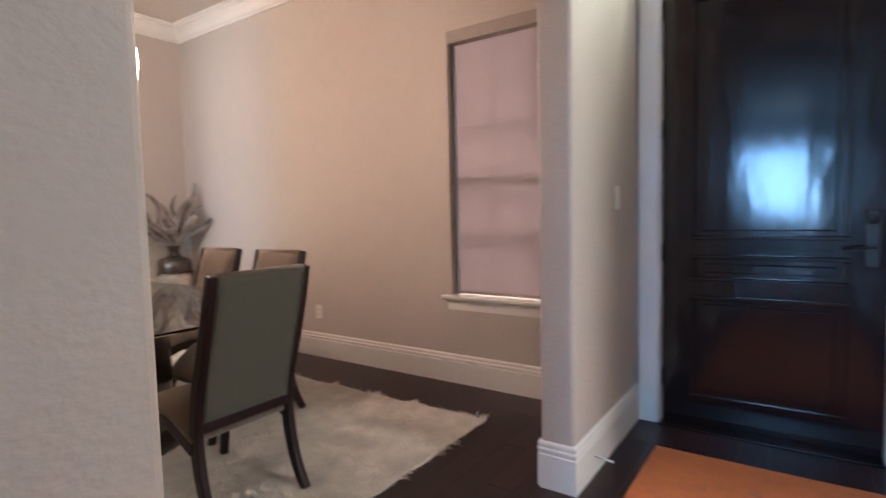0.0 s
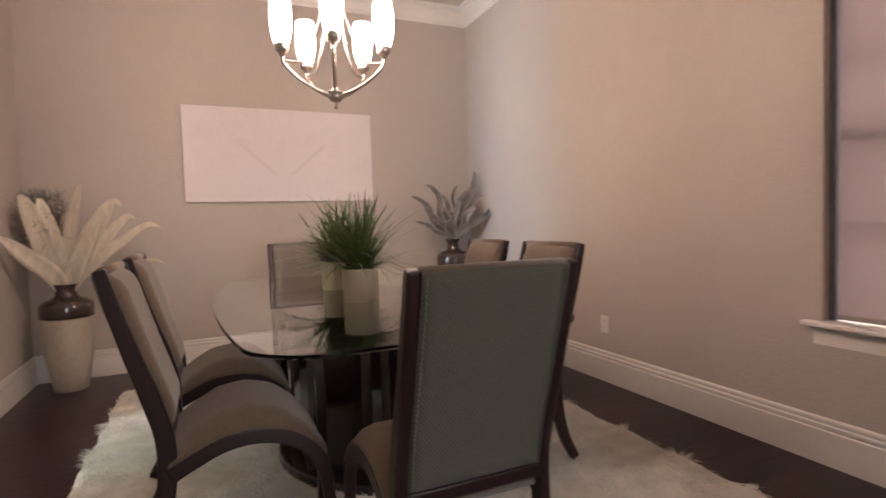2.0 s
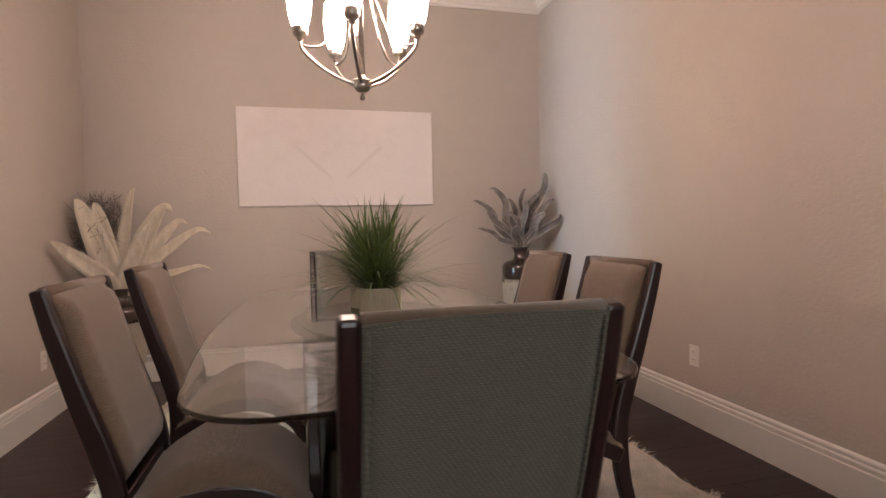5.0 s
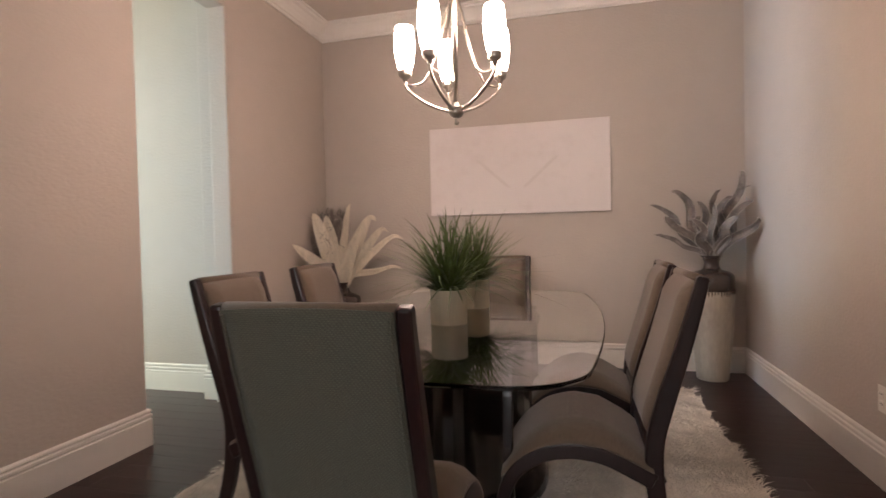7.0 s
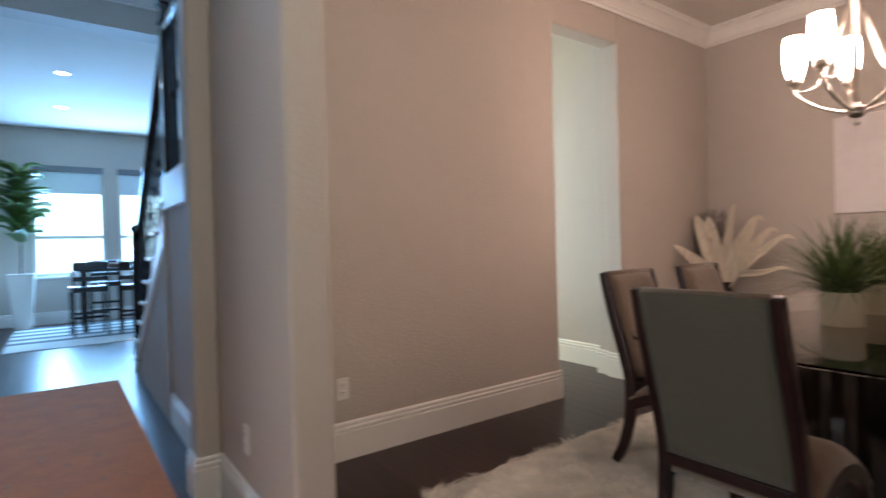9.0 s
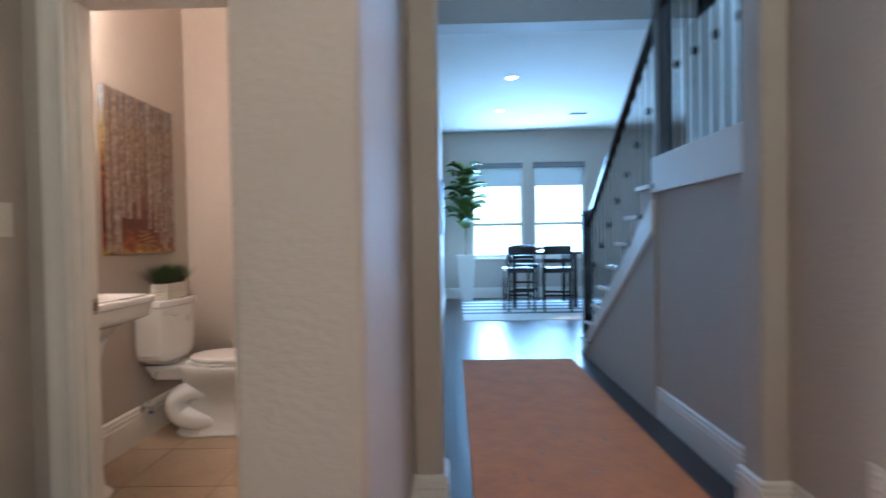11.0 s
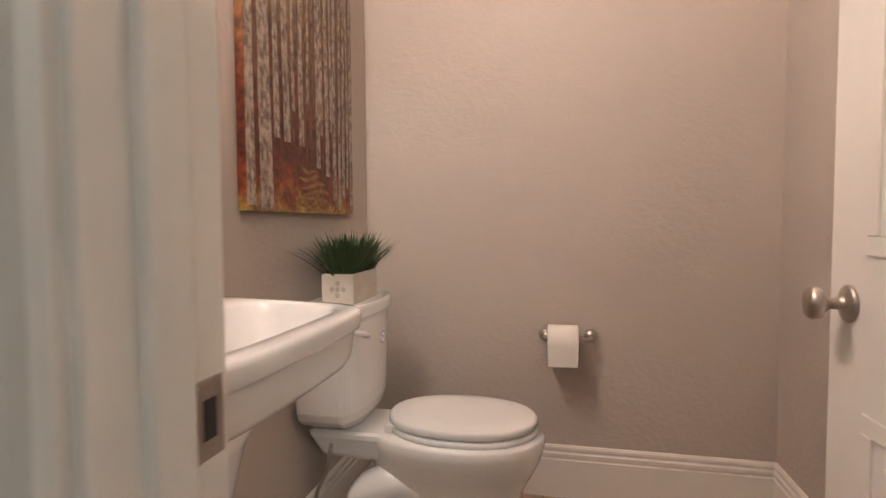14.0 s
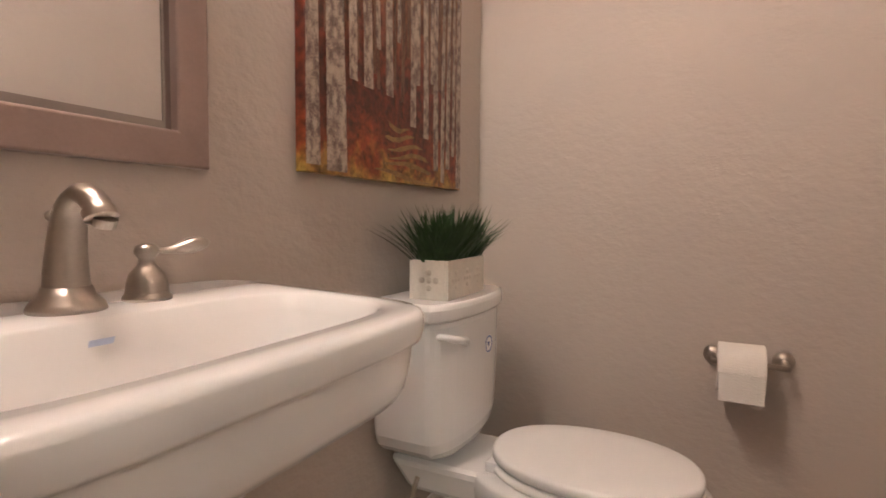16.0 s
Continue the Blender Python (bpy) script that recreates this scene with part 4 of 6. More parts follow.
tp = part("pane", boxes((0.115, 0.119, -0.405, 0.405, -0.155, 0.155)), glass("fill_window_glass", (1, 1, 1)), fill_window)
tp.visible_shadow = False
stop = thing("door_stop", pose(3.02, SY0 - 0.015, 0.09), "thin white spring door stop on the baseboard", "door stop")
part("rod", tube([(0, 0, 0), (0.0, -0.075, -0.006)], 0.004, 8), M_PLATE, stop, smooth=True)
part("tip", lathe([(0.006, 0), (0.006, 0.012)], 10), M_PLATE, stop).matrix_basis = pose(0, -0.075, -0.006, 90, 0, 0)

runner = thing("hall_runner", pose(0, 0, 0), "long rust-orange distressed runner on the dark wood floor", "rug")
part("cloth", boxes((-2.75, 3.46, -0.135, 0.885, 0.001, 0.010)), M_RUNNER, runner, bevel=0.003)
M_WORN = mat("faded_runner_wool", (0.56, 0.175, 0.070), 0.95, var=0.3, scale=30)
rng = random.Random(14)
for k in range(70):
    x, y, r1, r2 = rng.uniform(-2.6, 3.3), rng.uniform(-0.08, 0.83), rng.uniform(0.02, 0.09), rng.uniform(0.008, 0.03)
    bm = bmesh.new()
    vs = [bm.verts.new((x + r1 * math.cos(t_) * rng.uniform(0.6, 1.2), y + r2 * math.sin(t_) * rng.uniform(0.6, 1.2), 0.0102 + 0.00002 * k)) for t_ in (6.2832 * j / 9 for j in range(9))]
    bm.faces.new(vs)
    part("worn_patch", bm, M_WORN, runner, "faded worn patch")
part("edge_binding", boxes((-2.755, 3.465, -0.142, -0.133, 0.001, 0.011), (-2.755, 3.465, 0.883, 0.892, 0.001, 0.011)), M_RUNNER, runner)

# ---- hall and breakfast room ----
M_FRAME = mat("black_picture_frame", (0.020, 0.018, 0.018), 0.3, var=0.2, scale=20)
M_MIRROR = mat("mirror", (0.86, 0.88, 0.88), 0.02, metal=1.0)
M_PHOTO = mat("photo_paper", (0.45, 0.47, 0.50), 0.25, var=0.5, scale=9, coat=0.6)
for x0, x1, z0, z1 in ((-1.52, -1.17, 1.99, 2.27), (-1.20, -0.86, 1.62, 1.93), (-1.98, -1.60, 1.80, 2.20), (-2.48, -2.14, 1.80, 2.10), (-1.86, -1.42, 1.40, 1.74), (-1.28, -0.98, 1.22, 1.56), (-2.36, -1.98, 1.44, 1.72), (-2.90, -2.46, 1.34, 1.66), (-1.72, -1.34, 0.98, 1.30), (-2.28, -1.84, 0.95, 1.36), (-2.72, -2.40, 1.00, 1.28)):
    fr = thing("picture_frame", pose((x0 + x1) / 2, HS, (z0 + z1) / 2), "small black-framed glazed picture in a wall cluster", "picture frame", "frames on the hall wall")
    w, h = (x1 - x0) / 2, (z1 - z0) / 2
    part("frame", boxes((-w, w, 0.001, 0.026, -h, -h + 0.03), (-w, w, 0.001, 0.026, h - 0.03, h), (-w, -w + 0.03, 0.001, 0.026, -h + 0.03, h - 0.03), (w - 0.03, w, 0.001, 0.026, -h + 0.03, h - 0.03)), M_FRAME, fr, bevel=0.004)
    part("glazing", boxes((-w + 0.03, w - 0.03, 0.002, 0.012, -h + 0.03, h - 0.03)), M_MIRROR if int(x0 * 100) % 3 else M_PHOTO, fr, "glossy reflecting glass")
switch(pose(-0.60, HS, 1.28, 0, 0, 180), "white double rocker switch on the hall wall", 2)
switch(pose(-3.10, HS, 1.28, 0, 0, 180), "white double rocker switch on the hall wall", 2)
outlet(pose(-2.12, HS, 0.36, 0, 0, 180), "white duplex outlet on the hall wall")

# stairs
M_NEWEL = mat("espresso_rail", (0.022, 0.012, 0.012), 0.22, var=0.3, scale=9, coat=0.4, stretch=(1, 1, 0.2))
M_IRON = mat("black_iron", (0.02, 0.02, 0.022), 0.45, metal=0.6, var=0.2, scale=30)
stairs = tagged(new("stairs"), "white-sided staircase with dark treads, newel posts and iron balusters", "stairs", "", "structure")
RUN, RISE, FOOT = 0.232, 0.186, -2.96
for k in range(8):
    x0 = FOOT + RUN * k
    part("riser", boxes((x0, x0 + 0.02, SY0 + 0.01, 2.15, RISE * k, RISE * (k + 1) - 0.03)), M_TRIM, stairs)
    part("tread", boxes((x0 - 0.025, x0 + RUN + 0.02, SY0 - 0.035, 2.15, RISE * (k + 1) - 0.03, RISE * (k + 1))), M_NEWEL, stairs, bevel=0.006)
    part("tread_return", boxes((x0 - 0.028, x0 + RUN - 0.02, SY0 - 0.05, SY0 - 0.036, RISE * (k + 1) - 0.03, RISE * (k + 1) - 0.002)), M_TRIM, stairs, bevel=0.004)
LZ = RISE * 8
LX = FOOT + RUN * 8
bm = bmesh.new()
for k in range(8):
    add_box(bm, FOOT + RUN * k, FOOT + RUN * (k + 1), SY0 - 0.02, SY0 + 0.005, 0, RISE * (k + 1) - 0.031)
part("side_wall", bm, M_WALL, stairs, "greige wall below the stairs")
part("under_landing_wall", boxes((LX, 0.04, SY0, SY0 + 0.1, 0, LZ - 0.06)), M_WALL, stairs, "greige wall below the landing")
sk = [(FOOT - 0.02, 0.0), (FOOT - 0.02, RISE * 0.6), (LX, LZ - 0.10), (LX, LZ - 0.30)]
bm = bmesh.new()
fa = [bm.verts.new((x, SY0 - 0.034, z)) for x, z in sk]
fb = [bm.verts.new((x, SY0 - 0.020, z)) for x, z in sk]
bm.faces.new(fa)
bm.faces.new(fb[::-1])
for i in range(4):
    bm.faces.new((fa[i], fa[(i + 1) % 4], fb[(i + 1) % 4], fb[i]))
part("stringer", bm, M_TRIM, stairs, "white painted stringer")
part("landing_fascia", boxes((LX - 0.02, 0.04, SY0 - 0.03, SY0 + 0.02, LZ - 0.06, LZ + 0.16)), M_TRIM, stairs, "white landing fascia", bevel=0.005)
part("landing", boxes((LX, 0.04, SY0, 2.15, LZ - 0.05, LZ)), M_NEWEL, stairs)
part("upper_flight", boxes((-0.5, 0.04, 1.3, 2.15, LZ, LZ + 0.18), (-0.27, 0.04, 1.3, 2.15, LZ + 0.18, LZ + 0.36)), M_TRIM, stairs)
for x, y, z0, z1 in ((FOOT + 0.10, SY0 - 0.0, 0.19, 1.36), (LX + 0.06, SY0 + 0.02, LZ + 0.16, LZ + 1.28)):
    nw = part("newel_post", boxes((x - 0.045, x + 0.045, y - 0.045, y + 0.045, z0, z1)), M_NEWEL, stairs, bevel=0.006)
    part("cap", boxes((x - 0.06, x + 0.06, y - 0.06, y + 0.06, z1, z1 + 0.025), (x - 0.045, x + 0.045, y - 0.045, y + 0.045, z1 + 0.025, z1 + 0.05), (x - 0.055, x + 0.055, y - 0.055, y + 0.055, z1 - 0.12, z1 - 0.10)), M_NEWEL, nw, bevel=0.006)
part("handrail", tube([(FOOT + 0.10, SY0 + 0.01, 1.26), (LX + 0.06, SY0 + 0.01, LZ + 1.08)], 0.032, 12), M_NEWEL, stairs, smooth=True)
part("handrail", tube([(LX + 0.06, SY0 + 0.01, LZ + 1.10), (0.05, SY0 + 0.01, LZ + 1.18)], 0.032, 12), M_NEWEL, stairs, smooth=True)
for k in range(15):
    t = (k + 0.5) / 15
    x = FOOT + 0.16 + (LX - FOOT - 0.14) * t
    zb = RISE * (int((x - FOOT) / RUN) + 1)
    zt = 1.24 + (LZ + 1.06 - 1.26) * t
    if zt > zb + 0.2:
        b_ = part("baluster", tube([(x, SY0 + 0.01, zb), (x, SY0 + 0.01, zt)], 0.007, 6), M_IRON, stairs)
        if k % 2:
            part("knuckle", lathe([(0.008, 0), (0.018, 0.02), (0.018, 0.04), (0.008, 0.06)], 10, at=(x, SY0 + 0.01, (zb + zt) / 2)), M_IRON, b_)
for k in range(9):
    x = LX + 0.18 + k * 0.11
    b_ = part("baluster", tube([(x, SY0 + 0.01, LZ + 0.15), (x, SY0 + 0.01, LZ + 1.10)], 0.007, 6), M_IRON, stairs)
    if k % 2:
        part("knuckle", lathe([(0.008, 0), (0.018, 0.02), (0.018, 0.04), (0.008, 0.06)], 10, at=(x, SY0 + 0.01, LZ + 0.62)), M_IRON, b_)

# breakfast room
M_CELL = mat("white_cellular_shade", (0.55, 0.62, 0.68), 0.85, var=0.05, scale=12)
M_CELL.node_tree.nodes["Principled BSDF"].inputs["Transmission Weight"].default_value = 0.35
for y0 in (0.16, 1.36):
    w = tagged(new("window_2" if y0 < 1 else "window_3"), "bright double-hung window with a half-lowered pale shade", "window", "", "structure")
    w.matrix_basis = pose(-8.0, y0 + 0.5, 0)
    part("window_frame", boxes((-0.11, -0.05, -0.5, -0.45, 0.78, 2.62), (-0.11, -0.05, 0.45, 0.5, 0.78, 2.62), (-0.11, -0.05, -0.45, 0.45, 0.78, 0.84), (-0.11, -0.05, -0.45, 0.45, 2.56, 2.62), (-0.105, -0.055, -0.45, 0.45, 1.40, 1.46)), M_TRIM, w)
    p_ = part("pane", boxes((-0.085, -0.080, -0.45, 0.45, 0.84, 2.56)), glass("far_glass", (1, 1, 1)), w)
    p_.visible_shadow = False
    part("window_sill", boxes((-0.05, 0.05, -0.55, 0.55, 0.745, 0.778)), M_TRIM, w, bevel=0.005)
    sh = thing("window_shade", pose(-8.0, y0 + 0.5, 0), "pale cellular shade lowered over the top of the window", "window shade", "breakfast room shades")
    part("valance", boxes((-0.04, 0.02, -0.49, 0.49, 2.52, 2.615)), mat("grey_valance", (0.20, 0.20, 0.21), 0.7, var=0.1), sh)
    part("cloth", boxes((-0.032, -0.028, -0.47, 0.47, 2.16, 2.52)), M_CELL, sh)
backdrop = structure("backdrop", boxes((-14.0, -13.9, -10, 14, -0.2, 9)), glow("bright_daylight", (0.50, 0.80, 1.0), 4.0), "overexposed pale daylight outside the windows", "backdrop")
for x in (-4.58, -6.32):
    c = thing("recessed_light", pose(x, 0.575, ZT), "lit round recessed ceiling light", "ceiling light", "recessed lights")
    part("trim_ring", run_profile([(0.075 * math.cos(-6.2832 * k / 28), 0.075 * math.sin(-6.2832 * k / 28)) for k in range(28)], [(-0.012, -0.007), (0.010, -0.007), (0.010, -0.001), (-0.012, -0.001)], True), M_TRIM, c)
    part("lens", lathe([(0.066, -0.005), (0.066, -0.001)], 28), glow("lit_lens", (0.80, 0.92, 1.0), 22.0), c, "glowing lens")
vent = thing("ceiling_vent", pose(-6.6, 1.9, ZT), "white slatted ceiling vent", "vent")
part("frame", boxes((-0.07, 0.07, -0.17, 0.17, -0.008, -0.001)), M_TRIM, vent)
for k in range(5):
    part("slat", boxes((-0.05 + 0.022 * k, -0.042 + 0.022 * k, -0.15, 0.15, -0.012, -0.008)), M_DARK, vent)
pic = thing("wall_art", pose(-6.3, HS, 1.65), "pale blue unframed canvas on the breakfast room wall", "painting")
part("canvas", boxes((-0.5, 0.5, 0.001, 0.035, -0.42, 0.42)), mat("pale_blue_paint", (0.42, 0.55, 0.66), 0.6, var=0.4, scale=4), pic)
M_STRIPE = mat("grey_stripe", (0.16, 0.17, 0.18), 0.95, var=0.3, scale=30)
M_STRIPE2 = mat("white_stripe", (0.62, 0.62, 0.60), 0.95, var=0.2, scale=30)
br = thing("striped_rug", pose(-7.55, -0.08, 0), "grey and white striped rug under the high table", "rug")
for k in range(12):
    part("stripe", boxes((0.2 * k, 0.2 * k + 0.198, 0, 2.6, 0.001, 0.010)), M_STRIPE2 if k % 2 or k > 9 else M_STRIPE, br)


def make_stool(m):
    s = thing("counter_stool", m, "dark wood counter stool with a padded leather seat", "stool", "stools at the high table")
    for sx in (-1, 1):
        part("leg", slab_path([(-0.20, 1.02), (-0.19, 0.62), (-0.21, 0.0)], [0.035, 0.04, 0.035], sx * 0.20 - 0.017, sx * 0.20 + 0.017), M_PED, s, bevel=0.004)
        part("leg", boxes((sx * 0.20 - 0.018, sx * 0.20 + 0.018, 0.17, 0.206, 0, 0.60)), M_PED, s, bevel=0.004)
        part("stretcher", boxes((sx * 0.20 - 0.012, sx * 0.20 + 0.012, -0.18, 0.17, 0.20, 0.235)), M_PED, s)
    part("footrest", boxes((-0.18, 0.18, 0.175, 0.20, 0.20, 0.235)), M_PED, s)
    part("rear_stretcher", boxes((-0.18, 0.18, -0.205, -0.18, 0.30, 0.335)), M_PED, s)
    part("seat", boxes((-0.22, 0.22, -0.18, 0.21, 0.60, 0.68)), M_PED, s, "dark leather pad", bevel=0.02)
    part("top_rail", boxes((-0.185, 0.185, -0.215, -0.185, 0.90, 1.02)), M_PED, s, bevel=0.008)
    part("mid_rail", boxes((-0.185, 0.185, -0.21, -0.185, 0.76, 0.82)), M_PED, s, bevel=0.006)
    return s


st = make_stool(pose(-6.15, 0.82, 0.011, 0, 0, 95))
for x, y, r in ((-6.0, 1.40, 82), (-7.45, 1.1, -90)):
    copy_thing(st, pose(x, y, 0.011, 0, 0, r))
bt = thing("high_table", pose(-6.80, 1.25, 0.011), "dark wood counter-height table", "table")
part("tabletop", boxes((-0.55, 0.5, -0.55, 0.6, 0.87, 0.915)), M_PED, bt, bevel=0.006)
for sx in (-0.47, 0.42):
    for sy in (-0.47, 0.52):
        part("leg", boxes((sx - 0.035, sx + 0.035, sy - 0.035, sy + 0.035, 0, 0.868)), M_PED, bt, bevel=0.004)
part("apron", boxes((-0.45, 0.40, -0.45, -0.43, 0.78, 0.868), (-0.45, 0.40, 0.48, 0.50, 0.78, 0.868)), M_PED, bt)
bowl = thing("bowl", pose(-6.7, 1.15, 0.927), "shallow wooden bowl on the high table", "bowl")
part("shell", lathe([(0.05, 0), (0.12, 0.02), (0.17, 0.07), (0.165, 0.07), (0.11, 0.028), (0.02, 0.012)], 24), mat("warm_wood_bowl", (0.24, 0.12, 0.07), 0.5, var=0.3, scale=12), bowl, smooth=True)

tree = thing("fiddle_leaf_tree", pose(-7.55, 0.02, 0), "fiddle-leaf fig tree in a tall white tapered planter", "plant")
bm = bmesh.new()
for (a0, z0), (a1, z1) in (((0.11, 0.0), (0.17, 0.86)),):
    v0 = [bm.verts.new((sx * a0, sy * a0, z0)) for sx, sy in ((-1, -1), (1, -1), (1, 1), (-1, 1))]
    v1 = [bm.verts.new((sx * a1, sy * a1, z1)) for sx, sy in ((-1, -1), (1, -1), (1, 1), (-1, 1))]
    v2 = [bm.verts.new((sx * (a1 - 0.02), sy * (a1 - 0.02), z1)) for sx, sy in ((-1, -1), (1, -1), (1, 1), (-1, 1))]
    v3 = [bm.verts.new((sx * (a1 - 0.025), sy * (a1 - 0.025), z1 - 0.08)) for sx, sy in ((-1, -1), (1, -1), (1, 1), (-1, 1))]
    bm.faces.new(v0[::-1])
    bm.faces.new(v3)
    for lo, hi in ((v0, v1), (v1, v2), (v2, v3)):
        for i in range(4):
            bm.faces.new((lo[i], lo[(i + 1) % 4], hi[(i + 1) % 4], hi[i]))
part("planter", bm, M_PLATE, tree, "tall white square planter", bevel=0.006)
part("trunk", tube(smooth_path([(0, 0, 0.75), (0.02, 0.01, 1.2), (-0.01, 0.02, 1.7), (0.02, 0.0, 2.25)], 4), 0.018, 8, None, [1 - 0.5 * i / 12 for i in range(13)]), mat("fig_bark", (0.16, 0.11, 0.07), 0.9, var=0.4, scale=30), tree, smooth=True)
M_FIG = mat("fig_leaf", (0.09, 0.155, 0.030), 0.4, var=0.4, scale=14)
rng = random.Random(31)
for k in range(46):
    z = 1.35 + 1.05 * (k / 46) ** 0.9
    a = k * 2.4 + rng.uniform(-0.3, 0.3)
    r = rng.uniform(0.28, 0.52) * (1.1 - 0.25 * (k / 46))
    c_, s_ = math.cos(a), math.sin(a)
    up = rng.uniform(0.05, 0.28)
    part("large_leaf", leaf([(0.01 * c_, 0.01 * s_, z), (0.35 * r * c_, 0.35 * r * s_, z + up * 0.7), (0.7 * r * c_, 0.7 * r * s_, z + up), (r * c_, r * s_, z + up * 0.85)], rng.uniform(0.10, 0.15), 0.3, rng.uniform(-0.5, 0.5)), M_FIG, tree, smooth=True)

# ---- powder room ----
M_PORC = mat("white_porcelain", (0.83, 0.82, 0.81), 0.10, var=0.02, scale=3, coat=0.5)
M_SEATP = mat("white_toilet_seat", (0.83, 0.815, 0.80), 0.22, var=0.02, scale=3)
M_GROUT = mat("beige_grout", (0.34, 0.26, 0.19), 0.9, var=0.2, scale=20)
M_TILE = mat("beige_stone_tile", (0.50, 0.36, 0.245), 0.35, var=0.22, scale=4, bump=0.04, bscale=12, rand=0.06)
M_CHROME = mat("chrome", (0.75, 0.75, 0.76), 0.12, metal=1.0)


def casing(y0, y1, z1, parent):
    """Door casing on a wall face at x = 0 that looks along +x: two legs and a head."""
    prof = [(0, 0), (0, 0.012), (0.008, 0.018), (0.016, 0.018), (0.022, 0.012), (0.034, 0.011), (0.050, 0.014), (0.056, 0.020), (0.062, 0.016), (0.068, 0.022), (0.082, 0.024), (0.085, 0.020), (0.085, 0)]
    bm = bmesh.new()
    path = [(y0, 0.0), (y0, z1), (y1, z1), (y1, 0.0)]
    outw = [(-1, 0), (-1, 1), (1, 1), (1, 0)]
    rings = [[bm.verts.new((h, y + oy * d, z + oz * d)) for d, h in prof] for (y, z), (oy, oz) in zip(path, outw)]
    k = len(prof)
    for a, b in zip(rings, rings[1:]):
        for j in range(k):
            bm.faces.new((a[j], a[(j + 1) % k], b[(j + 1) % k], b[j]))
    bm.faces.new(rings[0])
    bm.faces.new(rings[-1][::-1])
    return part("casing", bm, M_TRIM, parent, "white moulded door casing")


def panel_leaf(w, parent, both=True):
    """A two-panel leaf along local x from 0 to -w, thickness towards +y."""
    lf = part("leaf", boxes((-w, 0, 0, 0.035, 0.012, 2.02)), M_TRIM, parent, "white painted two-panel leaf", bevel=0.003)
    for z0, z1 in ((0.22, 0.78), (1.02, 1.90)):
        x0, x1 = -w + 0.115, -0.115
        for y0, y1 in (((-0.004, 0.001), (0.034, 0.039)) if both else ((-0.004, 0.001),)):
            part("panel_moulding", boxes((x0, x1, y0, y1, z0, z0 + 0.03), (x0, x1, y0, y1, z1 - 0.03, z1), (x0, x0 + 0.03, y0, y1, z0 + 0.03, z1 - 0.03), (x1 - 0.03, x1, y0, y1, z0 + 0.03, z1 - 0.03)), M_TRIM, lf, bevel=0.006)
            part("raised_panel", boxes((x0 + 0.06, x1 - 0.06, y0, y1, z0 + 0.06, z1 - 0.06)), M_TRIM, lf, bevel=0.008)
    return lf


KNOB = [(0.030, 0.0), (0.031, 0.003), (0.026, 0.007), (0.016, 0.010), (0.010, 0.014), (0.009, 0.030), (0.016, 0.036), (0.025, 0.044), (0.027, 0.053), (0.023, 0.061), (0.010, 0.066)]
d2 = tagged(new("door_2"), "white two-panel powder room door standing open", "door", "", "structure")
d2.matrix_basis = pose(0.279, -0.855, 0, 0, 0, -0.8)
lf = panel_leaf(0.665, d2)
for y, r in ((0.0, 90), (0.035, -90)):
    part("knob", lathe(KNOB, 28), M_NICKEL, lf, "brushed nickel knob", smooth=True).matrix_basis = pose(-0.600, y, 0.94, r, 0, 0)
for z in (0.25, 0.935, 1.80):
    part("hinge_leaf", boxes((-0.0005, 0.0015, 0.003, 0.032, z - 0.045, z + 0.045)), M_HINGE, lf, "dark nickel hinge leaf")
part("latch", boxes((-0.6665, -0.6645, 0.008, 0.027, 0.91, 0.97)), M_NICKEL, lf)
fr = tagged(new("door_2_frame"), "white moulded frame of the powder room doorway", "door frame", "", "structure")
fr.matrix_basis = pose(DX, 0, 0)
part("jamb", boxes((-0.122, 0.002, -1.572, -1.553, 0, 2.052)), M_TRIM, fr, bevel=0.002)
part("jamb", boxes((-0.122, 0.002, -0.816, -0.797, 0, 2.052)), M_TRIM, fr, bevel=0.002)
part("head", boxes((-0.122, 0.002, -1.553, -0.816, 2.032, 2.052)), M_TRIM, fr, bevel=0.002)
part("stop", boxes((-0.075, -0.036, -1.554, -1.542, 0, 2.03)), M_TRIM, fr, bevel=0.003)
part("stop", boxes((-0.075, -0.036, -0.827, -0.815, 0, 2.03)), M_TRIM, fr, bevel=0.003)
casing(-1.562, -0.806, 2.042, fr)
sp = part("strike_plate", boxes((-0.115, -0.080, -1.5535, -1.5515, 0.900, 0.960)), M_NICKEL, fr, "brushed nickel strike plate", bevel=0.001)
part("latch_hole", boxes((-0.106, -0.092, -1.5518, -1.5508, 0.915, 0.945)), M_DARK, sp)
for z in (0.946, 0.914):
    part("screw", lathe([(0.004, 0), (0.004, 0.001)], 10), M_NICKEL, sp).matrix_basis = pose(-0.0865, -1.5515, z - 0.0 + (0.006 if z > 0.93 else -0.006), -90, 0, 0)
for z in (0.25, 0.935, 1.80):
    hg = part("hinge", boxes((-0.120, -0.082, -0.8175, -0.8155, z - 0.045, z + 0.045)), M_NICKEL, fr, "brushed nickel hinge", bevel=0.001)
    part("knuckle", tube([(-0.124, -0.8175, z - 0.045), (-0.124, -0.8175, z + 0.045)], 0.006, 10), M_NICKEL, hg, smooth=True)
d3 = tagged(new("door_3"), "closed white panelled closet door in the vestibule", "door", "", "structure")
d3.matrix_basis = pose(0.82, -1.78, 0, 0, 0, 180)
panel_leaf(0.76, d3, False)
part("knob", lathe(KNOB, 28), M_NICKEL, d3, "brushed nickel knob", smooth=True).matrix_basis = pose(-0.70, 0.0, 0.94, 90, 0, 180)
d3f = tagged(new("door_3_frame"), "white moulded frame of the closet door", "door frame", "", "structure")
d3f.matrix_basis = pose(0, -1.715, 0, 0, 0, 90)
